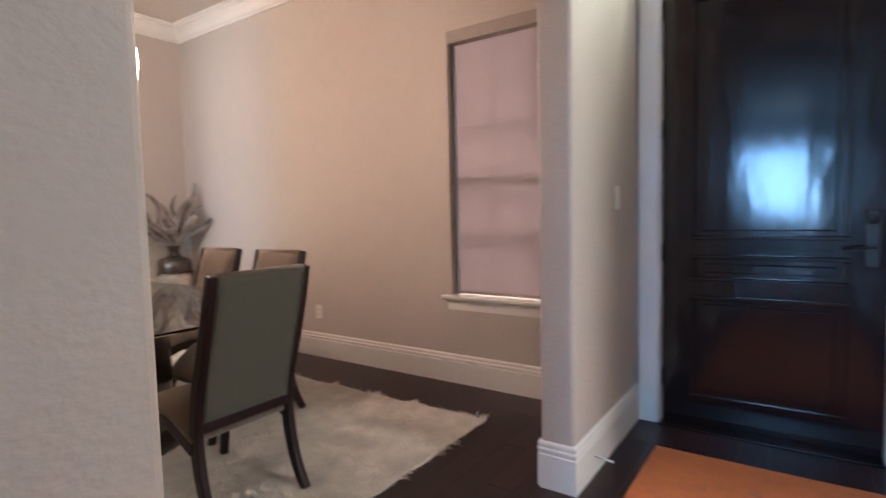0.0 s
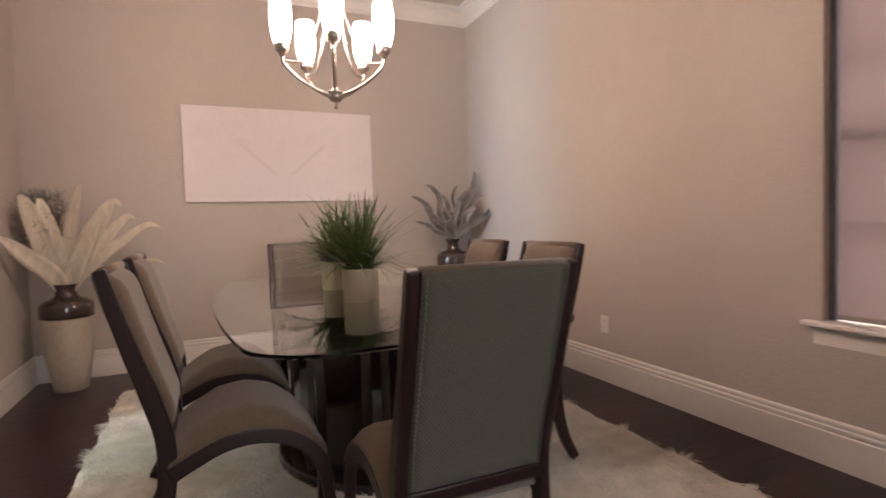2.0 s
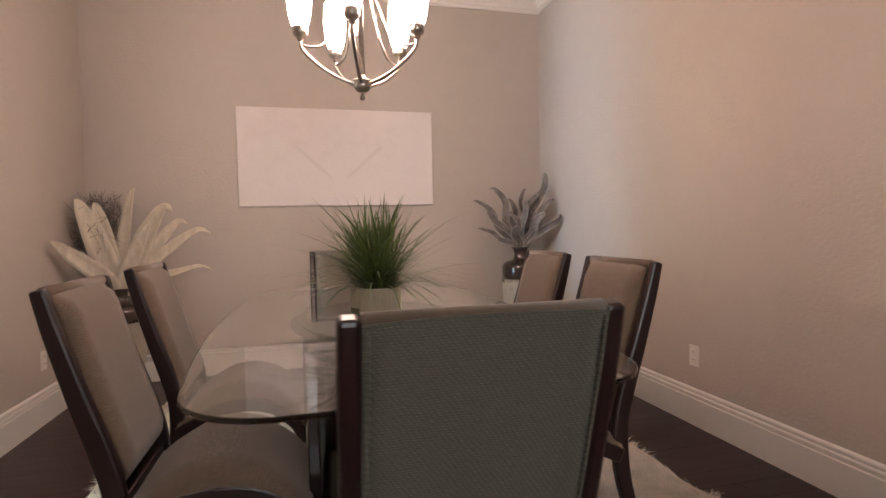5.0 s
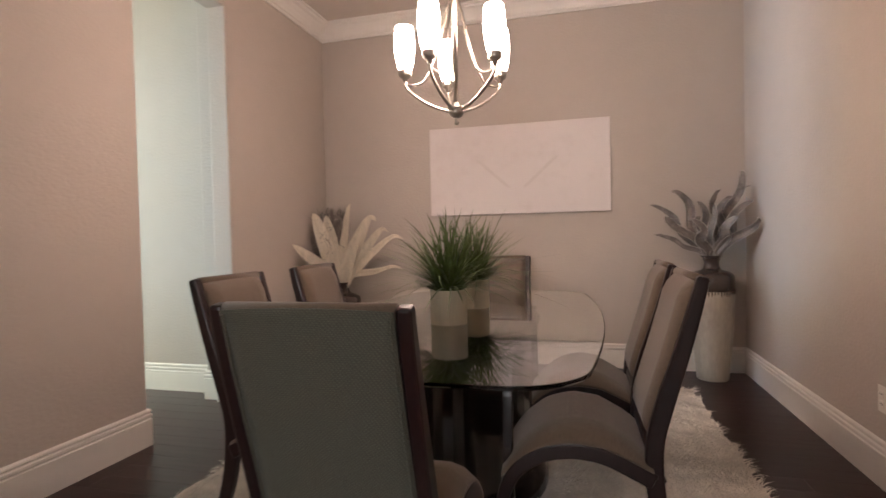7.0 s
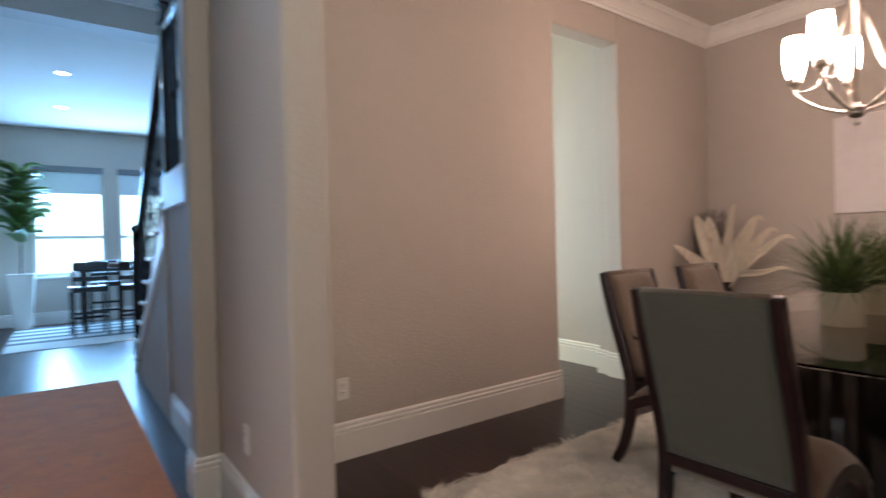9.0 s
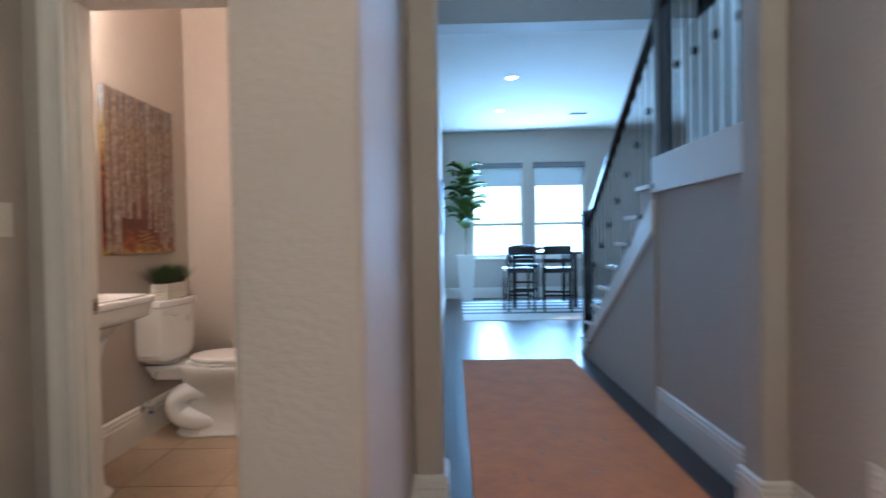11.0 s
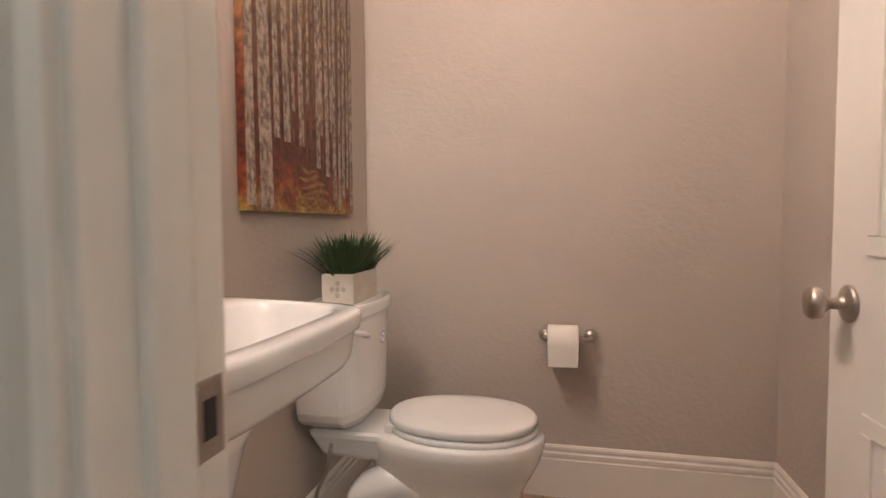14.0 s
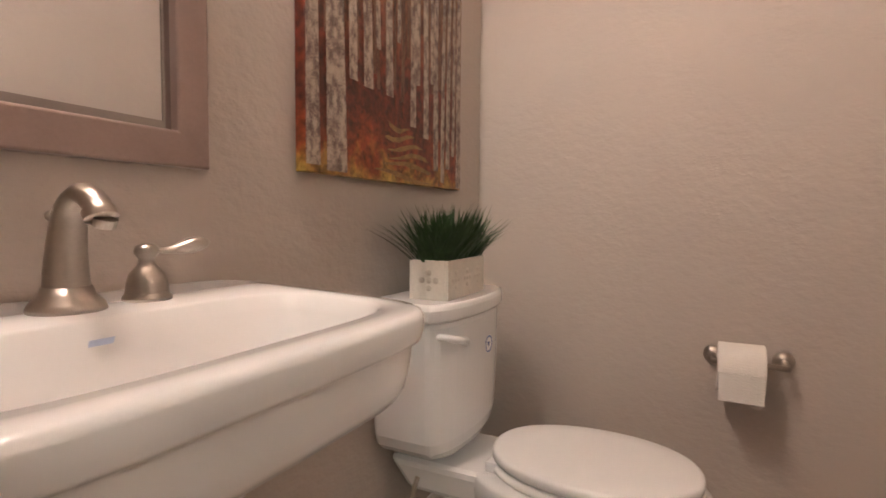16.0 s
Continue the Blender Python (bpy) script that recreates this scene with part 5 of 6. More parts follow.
casing(-1.59, -0.81, 2.042, d3f)
part("jamb", boxes((-0.125, 0.002, -0.822, -0.802, 0, 2.05), (-0.125, 0.002, -1.598, -1.578, 0, 2.05), (-0.125, 0.002, -1.578, -0.822, 2.03, 2.05)), M_TRIM, d3f)
switch(pose(0.510, -1.715, 1.25, 0, 0, 180), "white rocker light switch beside the powder room door")

# toilet
def ring(bm, cx, cy, rx, ry, z, n=40, e=2.2, front=1.0):
    out = []
    for k in range(n):
        a = 2 * math.pi * k / n
        c, s = math.cos(a), math.sin(a)
        out.append(bm.verts.new((cx + rx * math.copysign(abs(c) ** (2 / e), c), cy + ry * math.copysign(abs(s) ** (2 / e), s) * (front if s > 0 else 1.0), z)))
    return out


def loft(rings, bm, cap0=True, cap1=True):
    for a, b in zip(rings, rings[1:]):
        n = len(a)
        for k in range(n):
            bm.faces.new((a[k], a[(k + 1) % n], b[(k + 1) % n], b[k]))
    if cap0:
        bm.faces.new(rings[0][::-1])
    if cap1:
        bm.faces.new(rings[-1])
    return bm


TX0 = -0.963
toilet = thing("toilet", pose(TX0, PY0, 0), "white two-piece porcelain toilet with the lid closed", "toilet")
bm = bmesh.new()
rs = [ring(bm, 0, cy, rx, ry, z * 1.048, 40, e) for z, cy, rx, ry, e in ((0.0, 0.42, 0.122, 0.262, 2.6), (0.022, 0.42, 0.124, 0.263, 2.6), (0.034, 0.42, 0.112, 0.250, 2.5), (0.09, 0.425, 0.104, 0.244, 2.4), (0.18, 0.432, 0.102, 0.240, 2.3), (0.245, 0.44, 0.108, 0.240, 2.2), (0.295, 0.455, 0.140, 0.255, 2.1), (0.340, 0.465, 0.168, 0.268, 2.1), (0.377, 0.468, 0.184, 0.276, 2.1), (0.403, 0.468, 0.186, 0.277, 2.1), (0.413, 0.468, 0.180, 0.270, 2.1))]
loft(rs, bm)
part("bowl", bm, M_PORC, toilet, "elongated porcelain bowl and foot", smooth=True)
for sx in (-1, 1):
    trap = smooth_path([(sx * 0.055, 0.38, 0.250), (sx * 0.074, 0.28, 0.272), (sx * 0.082, 0.205, 0.225), (sx * 0.082, 0.215, 0.140), (sx * 0.074, 0.30, 0.100), (sx * 0.062, 0.38, 0.090), (sx * 0.050, 0.44, 0.05)], 5)
    part("trapway", tube(trap, 0.062, 18, None, [0.75 + 0.35 * math.sin(math.pi * i / (len(trap) - 1)) for i in range(len(trap))]), M_PORC, toilet, "sculpted porcelain trapway", smooth=True)
bm = boxes((-0.125, 0.125, 0.012, 0.33, 0.34, 0.433))
for v in bm.verts:
    if v.co.z < 0.38:
        v.co.x *= 0.75
        v.co.y = max(v.co.y, 0.06)
part("deck", bm, M_PORC, toilet, bevel=0.02)
for nm, z0, z1, g in (("seat", 0.434, 0.453, 1.0), ("lid", 0.456, 0.482, 0.985)):
    bm = bmesh.new()
    rs = [ring(bm, 0, 0.490, 0.172 * g * f, 0.236 * g * f, z, 44, 2.15) for z, f in ((z0, 0.975), (z0 + 0.004, 1.0), (z1 - 0.007, 1.0), (z1 - 0.002, 0.985), (z1, 0.95))]
    if nm == "lid":
        rs.append(ring(bm, 0, 0.490, 0.118, 0.160, z1 + 0.003, 44, 2.15))
    part(nm, loft(rs, bm), M_SEATP, toilet, "white plastic " + nm, smooth=True)
for sx in (-1, 1):
    part("hinge_cap", boxes((sx * 0.075 - 0.022, sx * 0.075 + 0.022, 0.262, 0.292, 0.431, 0.460)), M_SEATP, toilet, bevel=0.008)


def bow(bm, zs, half, y0, y1, bulge):
    rs = []
    for z, g in zs:
        pts = []
        n = 16
        for k in range(n + 1):
            u = k / n * 2 - 1
            yy = y1 - (1 - g) * 0.5 * (y1 - y0) + bulge * (1 - u * u)
            edge_ = 1 - abs(u) ** 7 * 0.10
            pts.append((u * half * g, y0 + (yy - y0) * edge_))
        pts += [(half * g, y0), (-half * g, y0)]
        rs.append([bm.verts.new((x, y, z)) for x, y in pts])
    return loft(rs, bm)


tank = part("tank", bow(bmesh.new(), ((0.4335, 0.50), (0.452, 0.58), (0.466, 0.80), (0.482, 0.885), (0.508, 0.935), (0.55, 0.955), (0.65, 0.98), (0.788, 1.0)), 0.200, 0.015, 0.190, 0.024), M_PORC, toilet, "porcelain cistern", smooth=False, bevel=0.012)
part("tank_lid", bow(bmesh.new(), ((0.789, 1.0), (0.795, 1.03), (0.818, 1.035), (0.828, 1.01), (0.831, 0.96)), 0.209, 0.010, 0.194, 0.028), M_PORC, toilet, "porcelain cistern lid", bevel=0.006)
lv = part("flush_lever", tube([(0.178, 0.176, 0.757), (0.178, 0.206, 0.757), (0.156, 0.222, 0.750), (0.128, 0.228, 0.742)], 0.009, 10, None, [0.9, 0.9, 1.0, 1.2]), M_SEATP, tank, "white flush lever", smooth=True)
bd = part("badge", lathe([(0.024, 0), (0.024, 0.0008)], 28), mat("badge_white", (0.75, 0.75, 0.75), 0.5), tank, "round white and blue sticker")
bd.matrix_basis = pose(-0.045, 0.2135, 0.700, -90, 0, 0)
part("badge_mark", lathe([(0.010, 0), (0.002, 0.0006)], 3), mat("badge_blue", (0.03, 0.08, 0.25), 0.5), bd).matrix_basis = pose(0, 0, 0.0009, 0, 0, 90)
part("badge_ring", loft([[v for v in ring(b2, 0, 0, r, r, z, 32, 2)] for r, z in ((0.022, 0.0009), (0.022, 0.0013), (0.018, 0.0013), (0.018, 0.0009))], b2, False, False) if (b2 := bmesh.new()) else None, mat("badge_blue_ring", (0.05, 0.12, 0.35), 0.5), bd)
for sx in (-1, 1):
    part("bolt_cap", lathe([(0.016, 0), (0.014, 0.012), (0.004, 0.018)], 14, at=(sx * 0.105, 0.34, 0.022)), M_PORC, toilet, smooth=True)
sup = thing("supply_valve", pose(-0.825, PY0, 0.19), "chrome shut-off valve with a braided hose and blue tag", "valve")
part("escutcheon", lathe([(0.028, 0), (0.026, 0.006), (0.010, 0.010)], 20), M_CHROME, sup, smooth=True).matrix_basis = pose(0, 0.017, 0, -90, 0, 0)
part("body", tube([(0, 0.02, 0), (0, 0.075, 0)], 0.009, 10), M_CHROME, sup, smooth=True)
part("handle", lathe([(0.010, 0), (0.018, 0.004), (0.018, 0.014), (0.010, 0.018)], 12), M_CHROME, sup).matrix_basis = pose(0, 0.072, 0, -90, 0, 0)
part("hose", tube(smooth_path([(0, 0.055, 0.01), (0.0, 0.060, 0.06), (-0.018, 0.085, 0.12), (0.012, 0.105, 0.18), (0.0, 0.11, 0.215)], 5), 0.006, 8), M_NICKEL, sup, smooth=True)
part("tag", boxes((-0.012, 0.012, 0.060, 0.078, -0.034, -0.010)), mat("blue_tag", (0.03, 0.05, 0.22), 0.5), sup, bevel=0.004)

# pedestal sink
SX, SYB, SZ = -0.080, PY0, 0.920
sink = thing("pedestal_sink", pose(SX, SYB, 0), "white porcelain pedestal sink with a wide rounded basin", "sink")


def sink_ring(bm, inset, z, n=64):
    out = []
    for k in range(n):
        a = 2 * math.pi * k / n
        c, s = math.cos(a), math.sin(a)
        x = (0.291 - inset) * math.copysign(abs(c) ** (2 / 7.0), c)
        y = 0.217 + (0.215 - inset * (1.0 if s > 0 else 0.25)) * math.copysign(abs(s) ** (2 / 7.0), s)
        x *= 1 - (0.24 if x < 0 else 0.03) * (max(0.0, y) / 0.432) ** 1.2
        out.append(bm.verts.new((x, y + (0.012 * (1 - (x / 0.30) ** 2) if s > 0 else 0), z)))
    return out


def basin_ring(bm, rx, ry, z, cy=0.288, n=64):
    out = []
    for k in range(n):
        a = 2 * math.pi * k / n
        c, s = math.cos(a), math.sin(a)
        e = 4.2
        y = cy + ry * math.copysign(abs(s) ** (2 / e), s)
        x = rx * math.copysign(abs(c) ** (2 / e), c) * (1 - (0.24 if c < 0 else 0.03) * (y / 0.432) ** 1.2)
        out.append(bm.verts.new((x, y, z)))
    return out


bm = bmesh.new()
rs = [sink_ring(bm, i, z) for i, z in ((0.165, 0.745), (0.150, 0.775), (0.100, 0.797), (0.050, 0.810), (0.028, 0.819), (0.020, 0.832), (0.016, 0.850), (0.012, 0.880), (0.011, 0.884), (0.003, 0.886), (0.002, 0.890), (0.0, 0.897), (0.0, 0.911), (0.003, 0.917), (0.009, SZ))]
rs += [basin_ring(bm, rx, ry, z) for rx, ry, z in ((0.250, 0.116, SZ), (0.245, 0.111, 0.916), (0.232, 0.104, 0.898), (0.220, 0.090, 0.866), (0.190, 0.080, 0.834), (0.14, 0.064, 0.812), (0.08, 0.045, 0.802), (0.022, 0.022, 0.800))]
part("basin", loft(rs, bm), M_PORC, sink, "porcelain basin with a stepped rim", smooth=True)
bm = bmesh.new()
part("pedestal", loft([ring(bm, 0, 0.155, rx, ry, z, 32, 2.8) for z, rx, ry in ((0.0, 0.135, 0.13), (0.02, 0.135, 0.13), (0.05, 0.105, 0.10), (0.30, 0.085, 0.085), (0.60, 0.095, 0.095), (0.70, 0.125, 0.115), (0.745, 0.16, 0.13))], bm), M_PORC, sink, "fluted porcelain column", smooth=True)
part("drain", lathe([(0.022, 0.0), (0.022, 0.003), (0.015, 0.004)], 20, at=(0, 0.288, 0.8005)), M_NICKEL, sink, smooth=True)
part("label", boxes((-0.012, 0.012, 0, 0.0006, -0.004, 0.004)), mat("pale_blue_label", (0.45, 0.52, 0.68), 0.5), sink, "small pale blue label").matrix_basis = pose(0.02, 0.1865, 0.897, -22, 0, 0)
fa_ = thing("faucet", pose(SX + 0.010, SYB + 0.112, SZ) @ Matrix.Diagonal((1, 1, 0.86, 1)), "brushed nickel gooseneck faucet with two lever handles", "faucet")
part("base", lathe([(0.036, 0), (0.036, 0.005), (0.033, 0.011), (0.026, 0.019), (0.0225, 0.030)], 28), M_NICKEL, fa_, smooth=True)
sp_ = smooth_path([(0, 0, 0.015), (0, 0.0, 0.055), (0, 0.004, 0.092), (0, 0.012, 0.124), (0, 0.032, 0.140), (0, 0.052, 0.132), (0, 0.064, 0.112)], 6)
part("spout", tube(sp_, 0.0215, 18, None, [1.05 - 0.42 * min(1, i / 22) + (0.10 if i > len(sp_) - 5 else 0) for i in range(len(sp_))]), M_NICKEL, fa_, smooth=True)
part("aerator", lathe([(0.0105, 0), (0.0105, 0.010)], 18), M_NICKEL, fa_).matrix_basis = pose(0, 0.0668, 0.103, -22, 0, 0)
part("lift_rod", lathe([(0.003, 0.0), (0.003, 0.098), (0.006, 0.101), (0.007, 0.107), (0.003, 0.112)], 12, at=(0, -0.024, 0.010)), M_NICKEL, fa_, smooth=True)
for sx in (-1, 1):
    h_ = part("handle", lathe([(0.027, 0), (0.027, 0.005), (0.024, 0.009), (0.0235, 0.012), (0.0225, 0.024), (0.0195, 0.036), (0.0125, 0.045), (0.0085, 0.052), (0.009, 0.058), (0.0125, 0.062), (0.0135, 0.068), (0.011, 0.075), (0.004, 0.078)], 28, at=(sx * 0.088, 0.0, 0)), M_NICKEL, fa_, smooth=True)
    lv_ = part("lever", tube(smooth_path([(sx * 0.092, 0.001, 0.068), (sx * 0.108, 0.004, 0.067), (sx * 0.128, 0.008, 0.070), (sx * 0.148, 0.012, 0.075), (sx * 0.164, 0.015, 0.077)], 4), 0.0075, 14, None, [0.75, 0.7, 0.65, 0.62, 0.65, 0.7, 0.8, 0.95, 1.15, 1.35, 1.5, 1.55, 1.5, 1.35, 1.1, 0.75, 0.3]), M_NICKEL, h_, "flattened paddle lever", smooth=True)

# mirror
M_CHAMP = mat("champagne_frame", (0.34, 0.25, 0.225), 0.38, metal=0.45, var=0.10, scale=25, bump=0.03, bscale=90)
mr = thing("wall_mirror", pose(-0.028, PY0, 1.528), "rectangular mirror in a wide champagne-coloured frame", "mirror")
W_, H_ = 0.292, 0.437
prof = [(0.0, 0.003), (0.0, 0.026), (0.003, 0.029), (0.048, 0.027), (0.051, 0.024), (0.052, 0.010), (0.052, 0.003)]
bm = bmesh.new()
rings = []
for ox, oz in ((-1, -1), (1, -1), (1, 1), (-1, 1)):
    rings.append([bm.verts.new((ox * (W_ - d), h, oz * (H_ - d))) for d, h in prof])
for i in range(4):
    a, b = rings[i], rings[(i + 1) % 4]
    for j in range(len(prof)):
        bm.faces.new((a[j], a[(j + 1) % len(prof)], b[(j + 1) % len(prof)], b[j]))
part("frame", bm, M_CHAMP, mr, bevel=0.001)
part("mirror_glass", boxes((-W_ + 0.050, W_ - 0.050, 0.003, 0.009, -H_ + 0.050, H_ - 0.050)), M_MIRROR, mr, "clear mirror glass")
# darker strip on the glass imitates the reflection of the frame's inner edge
bm = bmesh.new()
for x0, x1, z0, z1 in ((-W_ + 0.052, W_ - 0.052, -H_ + 0.052, -H_ + 0.064), (-W_ + 0.052, W_ - 0.052, H_ - 0.064, H_ - 0.052), (-W_ + 0.052, -W_ + 0.064, -H_ + 0.064, H_ - 0.064), (W_ - 0.064, W_ - 0.052, -H_ + 0.064, H_ - 0.064)):
    add_box(bm, x0, x1, 0.009, 0.0105, z0, z1)
part("edge_reflection_strip", bm, mat("reflected_edge_tone", (0.45, 0.43, 0.42), 0.08, metal=1.0), mr)
va = thing("vanity_light", pose(-0.025, PY0, 2.50), "brushed nickel vanity light with three lit glass shades", "wall light")
part("backplate", boxes((-0.24, 0.24, 0.001, 0.022, -0.03, 0.03)), M_NICKEL, va, bevel=0.006)
for x in (-0.18, 0.0, 0.18):
    ar = part("arm", tube([(x, 0.02, 0), (x, 0.13, 0), (x, 0.15, -0.02)], 0.007, 8), M_NICKEL, va, smooth=True)
    part("shade", lathe([(0.045, -0.15), (0.050, -0.12), (0.040, -0.05), (0.024, -0.02)], 24, at=(x, 0.15, 0)), glow("lit_vanity_glass", (1.0, 0.835, 0.75), 95.0), ar, "lit frosted glass")

# birch painting
art = thing("forest_painting", pose(-0.880, PY0, 1.562) @ Matrix.Diagonal((0.965, 1, 1, 1)), "unframed painting of birch trunks in an autumn forest", "painting")
pm = bpy.data.materials.new("autumn_forest_paint")
pm.use_nodes = True
_n, _l = pm.node_tree.nodes, pm.node_tree.links
_tc, _sx, _mr = _n.new("ShaderNodeTexCoord"), _n.new("ShaderNodeSeparateXYZ"), _n.new("ShaderNodeMapRange")
_l.new(_tc.outputs["Object"], _sx.inputs[0])
_mr.inputs["From Min"].default_value, _mr.inputs["From Max"].default_value = -0.455, 0.455
_ns, _n2, _ad, _rp = _n.new("ShaderNodeTexNoise"), _n.new("ShaderNodeTexNoise"), _n.new("ShaderNodeMath"), _n.new("ShaderNodeValToRGB")
_ns.inputs["Scale"].default_value, _ns.inputs["Detail"].default_value = 14, 6
_n2.inputs["Scale"].default_value, _n2.inputs["Detail"].default_value = 55, 3
_l.new(_tc.outputs["Object"], _ns.inputs["Vector"])
_l.new(_tc.outputs["Object"], _n2.inputs["Vector"])
_l.new(_sx.outputs["Z"], _mr.inputs["Value"])
_ad.operation = "MULTIPLY_ADD"
_ad.inputs[1].default_value = 0.30
_l.new(_ns.outputs["Fac"], _ad.inputs[0])
_l.new(_mr.outputs["Result"], _ad.inputs[2])
_l.new(_ad.outputs[0], _rp.inputs["Fac"])
cr = _rp.color_ramp
stops = ((0.10, (0.55, 0.38, 0.08)), (0.17, (0.42, 0.22, 0.05)), (0.22, (0.30, 0.06, 0.02)), (0.32, (0.13, 0.025, 0.012)), (0.46, (0.20, 0.035, 0.015)), (0.62, (0.24, 0.075, 0.03)), (0.78, (0.30, 0.16, 0.055)), (0.92, (0.34, 0.24, 0.09)), (1.0, (0.22, 0.25, 0.28)))
cr.elements[0].position, cr.elements[0].color = stops[0][0], (*stops[0][1], 1)
cr.elements[1].position, cr.elements[1].color = stops[-1][0], (*stops[-1][1], 1)
for p_, c_ in stops[1:-1]:
    cr.elements.new(p_).color = (*c_, 1)
_hv, _m2 = _n.new("ShaderNodeHueSaturation"), _n.new("ShaderNodeMapRange")
_m2.inputs["From Min"].default_value, _m2.inputs["From Max"].default_value, _m2.inputs["To Min"].default_value, _m2.inputs["To Max"].default_value = 0.3, 0.7, 0.25, 1.15
_l.new(_n2.outputs["Fac"], _m2.inputs["Value"])
_l.new(_m2.outputs["Result"], _hv.inputs["Value"])
_l.new(_rp.outputs["Color"], _hv.inputs["Color"])
_l.new(_hv.outputs["Color"], _n["Principled BSDF"].inputs["Base Color"])
_bp = _n.new("ShaderNodeBump")
_bp.inputs["Strength"].default_value, _bp.inputs["Distance"].default_value = 0.5, 0.004
_l.new(_n2.outputs["Fac"], _bp.inputs["Height"])
_l.new(_bp.outputs["Normal"], _n["Principled BSDF"].inputs["Normal"])
_n["Principled BSDF"].inputs["Roughness"].default_value = 0.45
part("canvas", boxes((-0.359, 0.359, 0.002, 0.026, -0.455, 0.455)), pm, art, "autumn forest in thick oil paint", bevel=0.002)
M_BIRCH = mat("birch_paint", (0.44, 0.36, 0.285), 0.5, scale=60, colour2=(0.13, 0.085, 0.075), bump=0.4, bscale=90, stretch=(1, 1, 0.7), ramp=(0.41, 0.58), detail=5)
M_BIRCH2 = mat("far_birch_paint", (0.17, 0.085, 0.05), 0.5, scale=34, colour2=(0.09, 0.035, 0.02), bump=0.4, bscale=90, stretch=(1, 1, 0.4), ramp=(0.40, 0.56), detail=5)
rng = random.Random(17)


def trunk(x, w, z0, depth):
    bm = bmesh.new()
    l_, r_ = [], []
    ph, am = rng.uniform(0, 6), rng.uniform(0.002, 0.007)
    for k in range(9):
        t = k / 8
        z = z0 + (0.4545 - z0) * t
        cx_ = x + am * math.sin(ph + 4 * t)
        ww = w * (1.05 - 0.4 * t)
        l_.append(bm.verts.new((max(-0.3585, cx_ - ww), 0.0262 + depth, z)))
        r_.append(bm.verts.new((min(0.3585, cx_ + ww), 0.0262 + depth, z)))
    for k in range(8):
        bm.faces.new((l_[k], r_[k], r_[k + 1], l_[k + 1]))
    ext = bmesh.ops.extrude_face_region(bm, geom=bm.faces[:])
    for v in ext["geom"]:
        if isinstance(v, bmesh.types.BMVert):
            v.co.y += 0.0012
    return bm


for k in range(32):
    x = -0.34 + 0.68 * (k + rng.uniform(-0.3, 0.3)) / 31
    part("painted_far_trunk", trunk(x, rng.uniform(0.004, 0.008), rng.uniform(-0.26, -0.10), 0.0), M_BIRCH2, art)
for x, w, z0 in ((0.336, 0.020, -0.44), (0.265, 0.032, -0.448), (0.205, 0.014, -0.25), (0.150, 0.017, -0.255), (0.055, 0.014, -0.255), (-0.055, 0.013, -0.31), (-0.075, 0.012, -0.20), (-0.125, 0.013, -0.33), (-0.190, 0.013, -0.41), (-0.235, 0.010, -0.44), (-0.268, 0.011, -0.40), (-0.298, 0.009, -0.36), (-0.338, 0.015, -0.452), (0.105, 0.008, -0.16), (0.010, 0.007, -0.12), (-0.160, 0.008, -0.18)):
    part("painted_trunk", trunk(x, w, z0, 0.0016), M_BIRCH, art)
M_PATHP = mat("ochre_path_paint", (0.34, 0.20, 0.07), 0.5, var=0.6, scale=30, bump=0.4, bscale=60)
for k in range(6):
    z = -0.44 + 0.024 * k
    x = -0.02 - 0.04 * math.sin(k)
    w = 0.13 - 0.016 * k
    bm = bmesh.new()
    vs = [bm.verts.new((x + w * math.cos(a) * (1 + 0.2 * math.sin(3 * a + k)), 0.0263 + 0.00012 * k, z + 0.006 * math.sin(a) + 0.01 * math.sin(k + 2 * math.cos(a)))) for a in (2 * math.pi * j / 16 for j in range(16))]
    bm.faces.new(vs)
    ext = bmesh.ops.extrude_face_region(bm, geom=bm.faces[:])
    for v in ext["geom"]:
        if isinstance(v, bmesh.types.BMVert):
            v.co.y += 0.0009
    part("painted_path", bm, M_PATHP, art)

# grass box on the tank
gb = thing("planter_box", pose(-0.937, PY0 + 0.133, 0.8315, 0, 0, 2), "white carved wooden box of dense artificial grass", "plant")
M_BOX = mat("chalky_white_wood", (0.72, 0.66, 0.58), 0.8, var=0.14, scale=18, bump=0.15, bscale=50)
bx = part("box", boxes((-0.115, 0.115, -0.050, -0.042, 0, 0.092), (-0.115, 0.115, 0.042, 0.050, 0, 0.092), (-0.115, -0.107, -0.042, 0.042, 0, 0.092), (0.107, 0.115, -0.042, 0.042, 0, 0.092), (-0.107, 0.107, -0.042, 0.042, 0, 0.075)), M_BOX, gb, "chalky white carved box", bevel=0.0015)
M_CARVE = mat("carved_rosette", (0.62, 0.55, 0.46), 0.8, var=0.3, scale=60)
for k in range(5):
    a = 2 * math.pi * k / 4
    cy_, cz_ = (0.018 * math.cos(a), 0.018 * math.sin(a)) if k < 4 else (0, 0)
    part("carving", lathe([(0.008, 0), (0.006, 0.002), (0.002, 0.003)], 10), M_CARVE, bx).matrix_basis = pose(0.1148, cy_, 0.046 + cz_, 0, 90, 0)
for u in (-0.07, 0.0, 0.07):
    for k in range(5):
        a = 2 * math.pi * k / 4
        cx_, cz_ = (0.016 * math.cos(a), 0.016 * math.sin(a)) if k < 4 else (0, 0)
        part("carving", lathe([(0.007, 0), (0.005, 0.0018), (0.002, 0.0026)], 10), M_BOX, bx).matrix_basis = pose(u + cx_, 0.0498, 0.046 + cz_, -90, 0, 0)


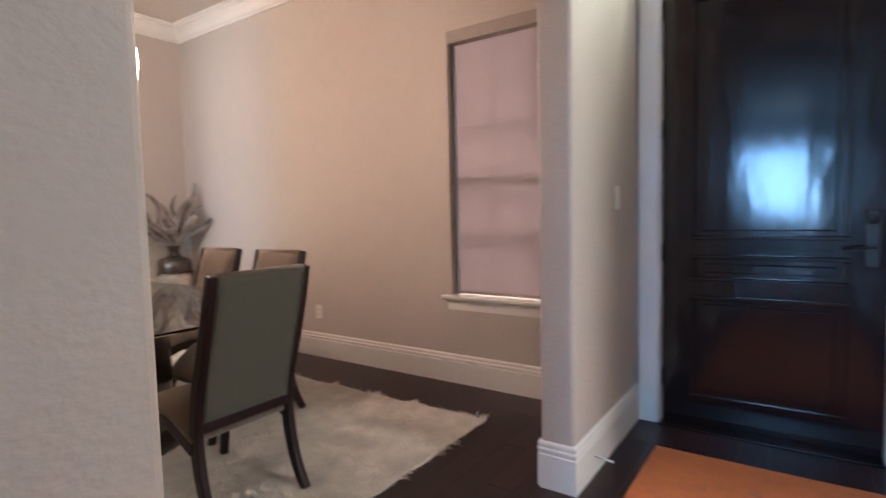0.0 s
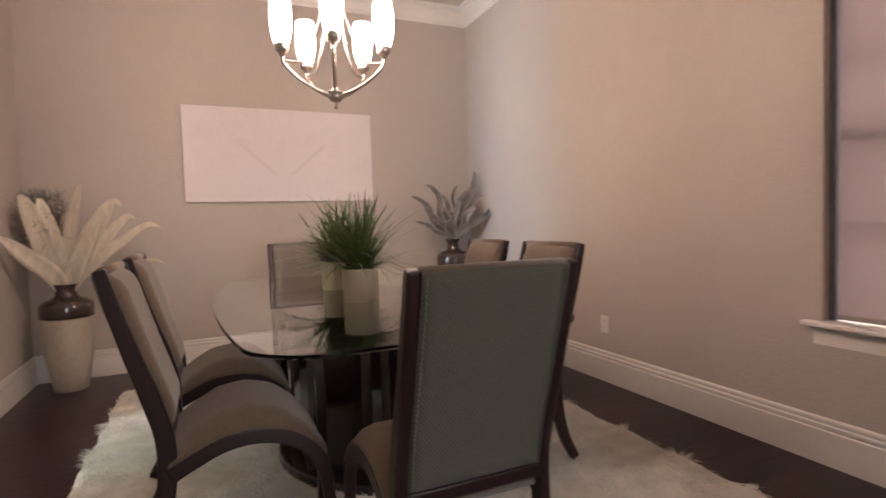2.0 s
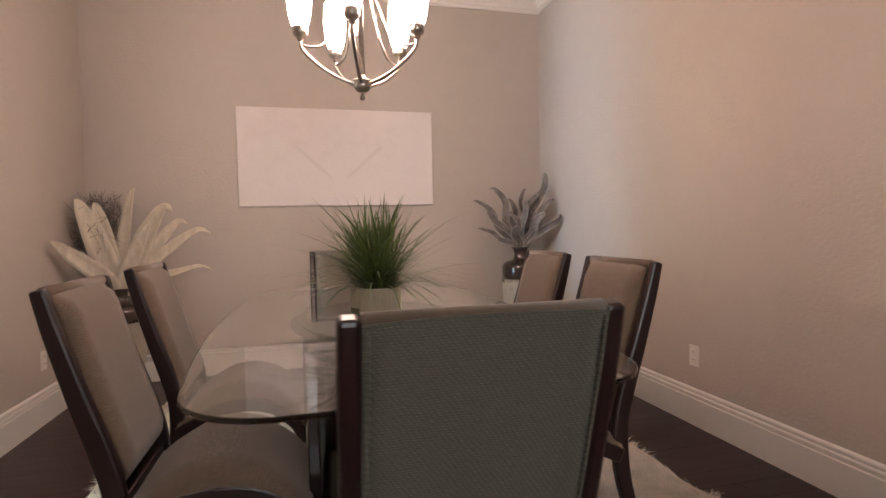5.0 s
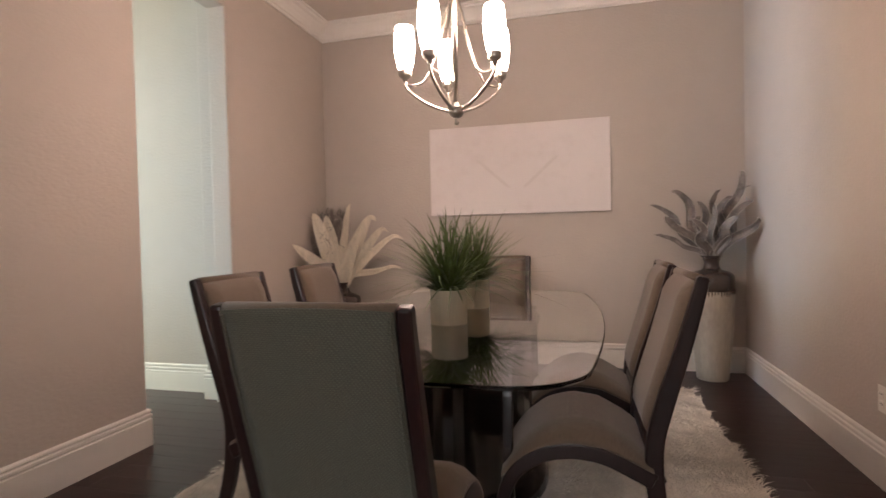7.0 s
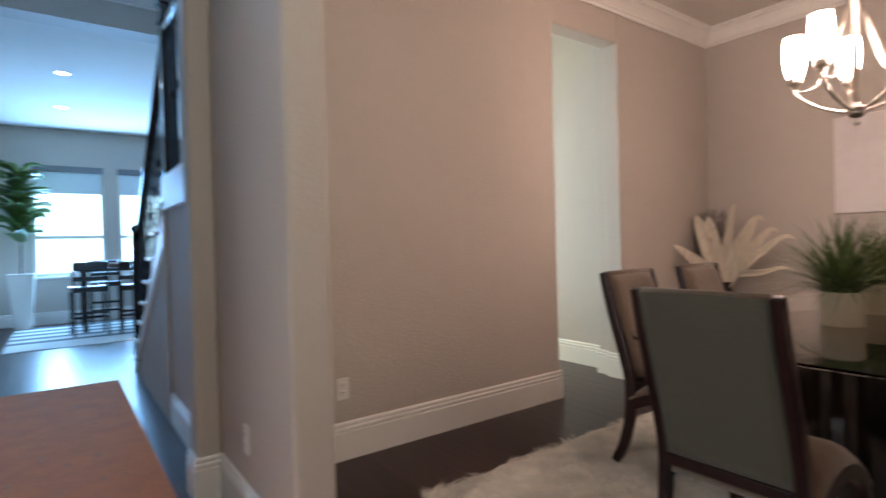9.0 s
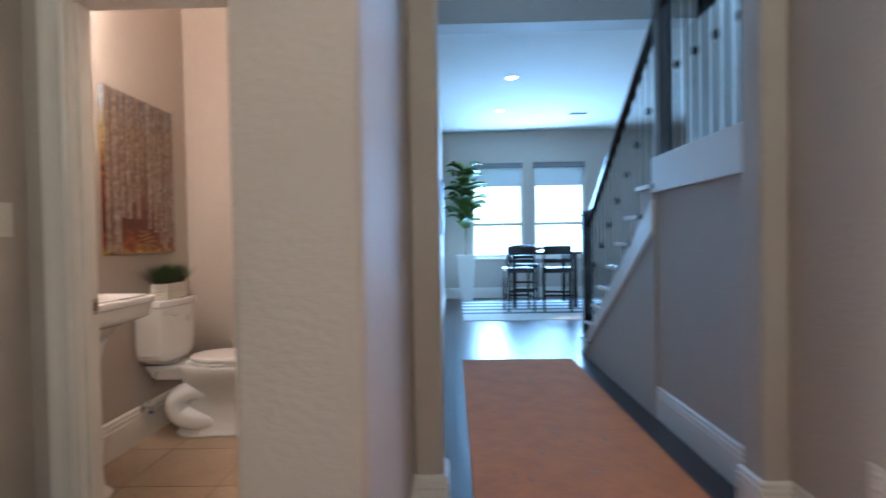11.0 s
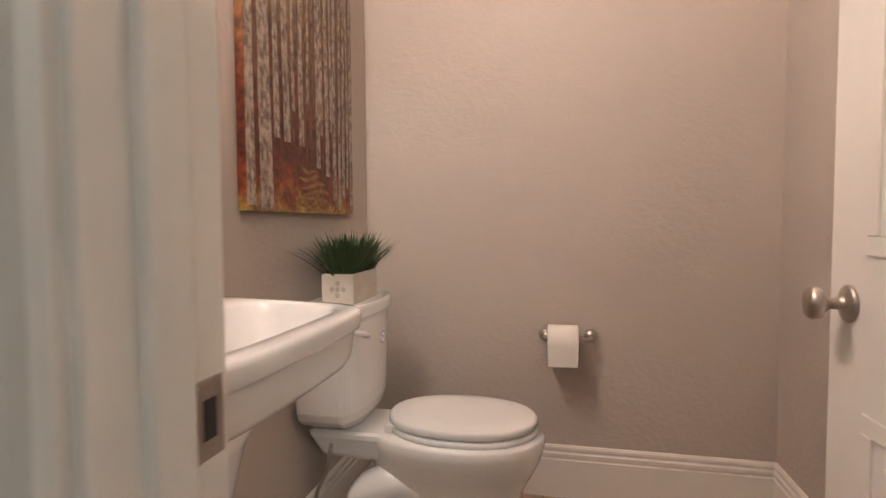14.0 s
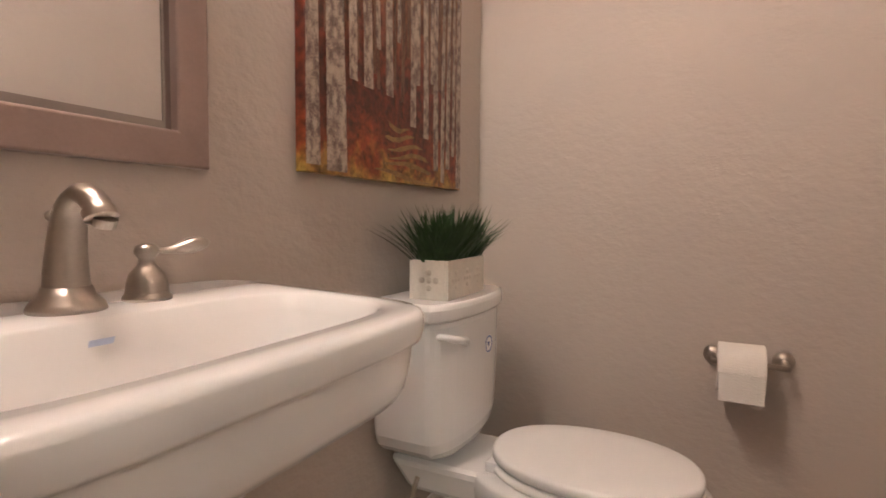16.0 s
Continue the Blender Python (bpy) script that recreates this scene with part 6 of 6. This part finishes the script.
def box_blade(k, r):
    x, y = r.uniform(-0.10, 0.10), r.uniform(-0.034, 0.034)
    fx, fy = x / 0.10, y / 0.034
    d = Vector((fx * 0.42 + r.gauss(0, 0.16), fy * 0.40 + r.gauss(0, 0.18), 1.0)).normalized()
    return Vector((x, y, 0.07)), d, Vector((d.x * 0.45, d.y * 0.45, -0.22 * r.random())), r.uniform(0.10, 0.170), r.uniform(0.0030, 0.0052)


g = blades(620, box_blade, random.Random(6), 4)
g.name = "grass_tuft"
g.materials.append(M_GRASS2)
ob = new("grass_tuft", g)
ob.parent = gb
ob["kind"] = "stuff"

# paper holder
ph_ = thing("toilet_paper_holder", pose(PX0, -1.266, 0.640), "brushed nickel paper holder on the wall", "paper holder")
for y in (-0.085, 0.085):
    ps = part("post", tube([(0.0, y, 0), (0.045, y, 0), (0.072, y, -0.004)], 0.009, 12), M_NICKEL, ph_, smooth=True)
    part("rosette", lathe([(0.027, 0.001), (0.027, 0.006), (0.020, 0.013), (0.010, 0.020)], 24), M_NICKEL, ps, smooth=True).matrix_basis = pose(0, y, 0, 0, 90, 0)
part("bar", tube([(0.072, -0.092, -0.004), (0.072, 0.092, -0.004)], 0.008, 12), M_NICKEL, ph_, smooth=True)
tpr = thing("toilet_paper", pose(PX0 + 0.072, -1.286, 0.624), "white toilet paper roll on the holder", "toilet paper")
M_PAPER = mat("white_tissue", (0.80, 0.76, 0.70), 0.95, var=0.03, scale=12, bump=0.25, bscale=240)
bm = bmesh.new()
rs = []
for x_, r_ in ((-0.056, 0.020), (-0.056, 0.064), (-0.053, 0.067), (0.053, 0.067), (0.056, 0.064), (0.056, 0.020)):
    rs.append([bm.verts.new((r_ * math.cos(2 * math.pi * k / 40), x_, r_ * math.sin(2 * math.pi * k / 40))) for k in range(40)])
rs.append(rs[0])
loft(rs, bm, False, False)
part("roll", bm, M_PAPER, tpr, smooth=True)
part("loose_sheet", boxes((0.0665, 0.0675, -0.053, 0.053, -0.075, 0.0)), M_PAPER, tpr)

# ---- floors, piece by piece ----
PLW = 0.127
rng = random.Random(5)
cache = {}


def plank_mesh(L, W):
    key = (L, W)
    if key not in cache:
        bm = boxes((0, L, 0, W, -0.012, -0.0006), )
        for f in bm.faces:
            if f.normal.z > 0.5 or all(v.co.z > -0.001 for v in f.verts):
                top = f
        r_ = bmesh.ops.inset_individual(bm, faces=[top], thickness=0.0018)
        for v in top.verts:
            v.co.z = 0.0
        bmesh.ops.recalc_face_normals(bm, faces=bm.faces)
        me = bpy.data.meshes.new("plank")
        bm.to_mesh(me)
        bm.free()
        me.materials.append(M_FLOOR)
        cache[key] = me
    return cache[key]


floor_ob = bpy.data.objects["floor"]
rest = bmesh.new()
near = 0
y = -3.9
while y < NY + 0.05:
    x = -8.1 - rng.choice((0.0, 0.4, 0.8, 1.2))
    while x < EX + 0.05:
        L = rng.choice((0.8, 1.2, 1.6))
        x1 = x + L
        in_powder = x1 > PX0 - 0.1 and x < 0.34 and y + PLW > PY0 - 0.1 and y < -0.5
        outside = (x1 < 0.3 and y < -0.62)
        if in_powder or outside:
            if x < 0.34 < x1 and y < -0.5:
                x0c = 0.36
                add_box(rest, x0c, x1 - 0.0015, y, y + PLW - 0.0015, -0.012, 0.0)
        elif near < 298 and -3.4 < x and x1 < EX + 0.06 and -0.45 < y < 1.75:
            ob = new("plank", plank_mesh(L - 0.0015, PLW - 0.0015))
            ob.parent = floor_ob
            ob.matrix_basis = pose(x, y, 0)
            near += 1
        else:
            add_box(rest, x, min(x1, EX + 0.06) - 0.0015, y, y + PLW - 0.0015, -0.012, 0.0)
        x = x1
    y += PLW
ob = part("planks", rest, M_FLOOR, floor_ob)
ob["kind"] = "stuff"
tiles = structure("floor_powder", boxes((PX0 - 0.1, 0.358, PY0 - 0.1, -0.51, -0.0115, -0.003)), M_GROUT, "beige stone tile floor with thin grout joints", "floor")
bm0 = boxes((0, 0.452, 0, 0.452, -0.003, -0.0005))
me = bpy.data.meshes.new("tile")
bm0.to_mesh(me)
bm0.free()
me.materials.append(M_TILE)
for i in range(5):
    for j in range(4):
        ob = new("tile", me)
        ob.parent = tiles
        ob.matrix_basis = pose(-1.60 + 0.457 * i, -2.27 + 0.457 * j, 0)
        if -1.60 + 0.457 * i + 0.452 > 0.36:
            ob.matrix_basis = pose(-1.60 + 0.457 * i, -2.27 + 0.457 * j, 0) @ Matrix.Diagonal(((0.36 - (-1.60 + 0.457 * i)) / 0.452, 1, 1, 1))
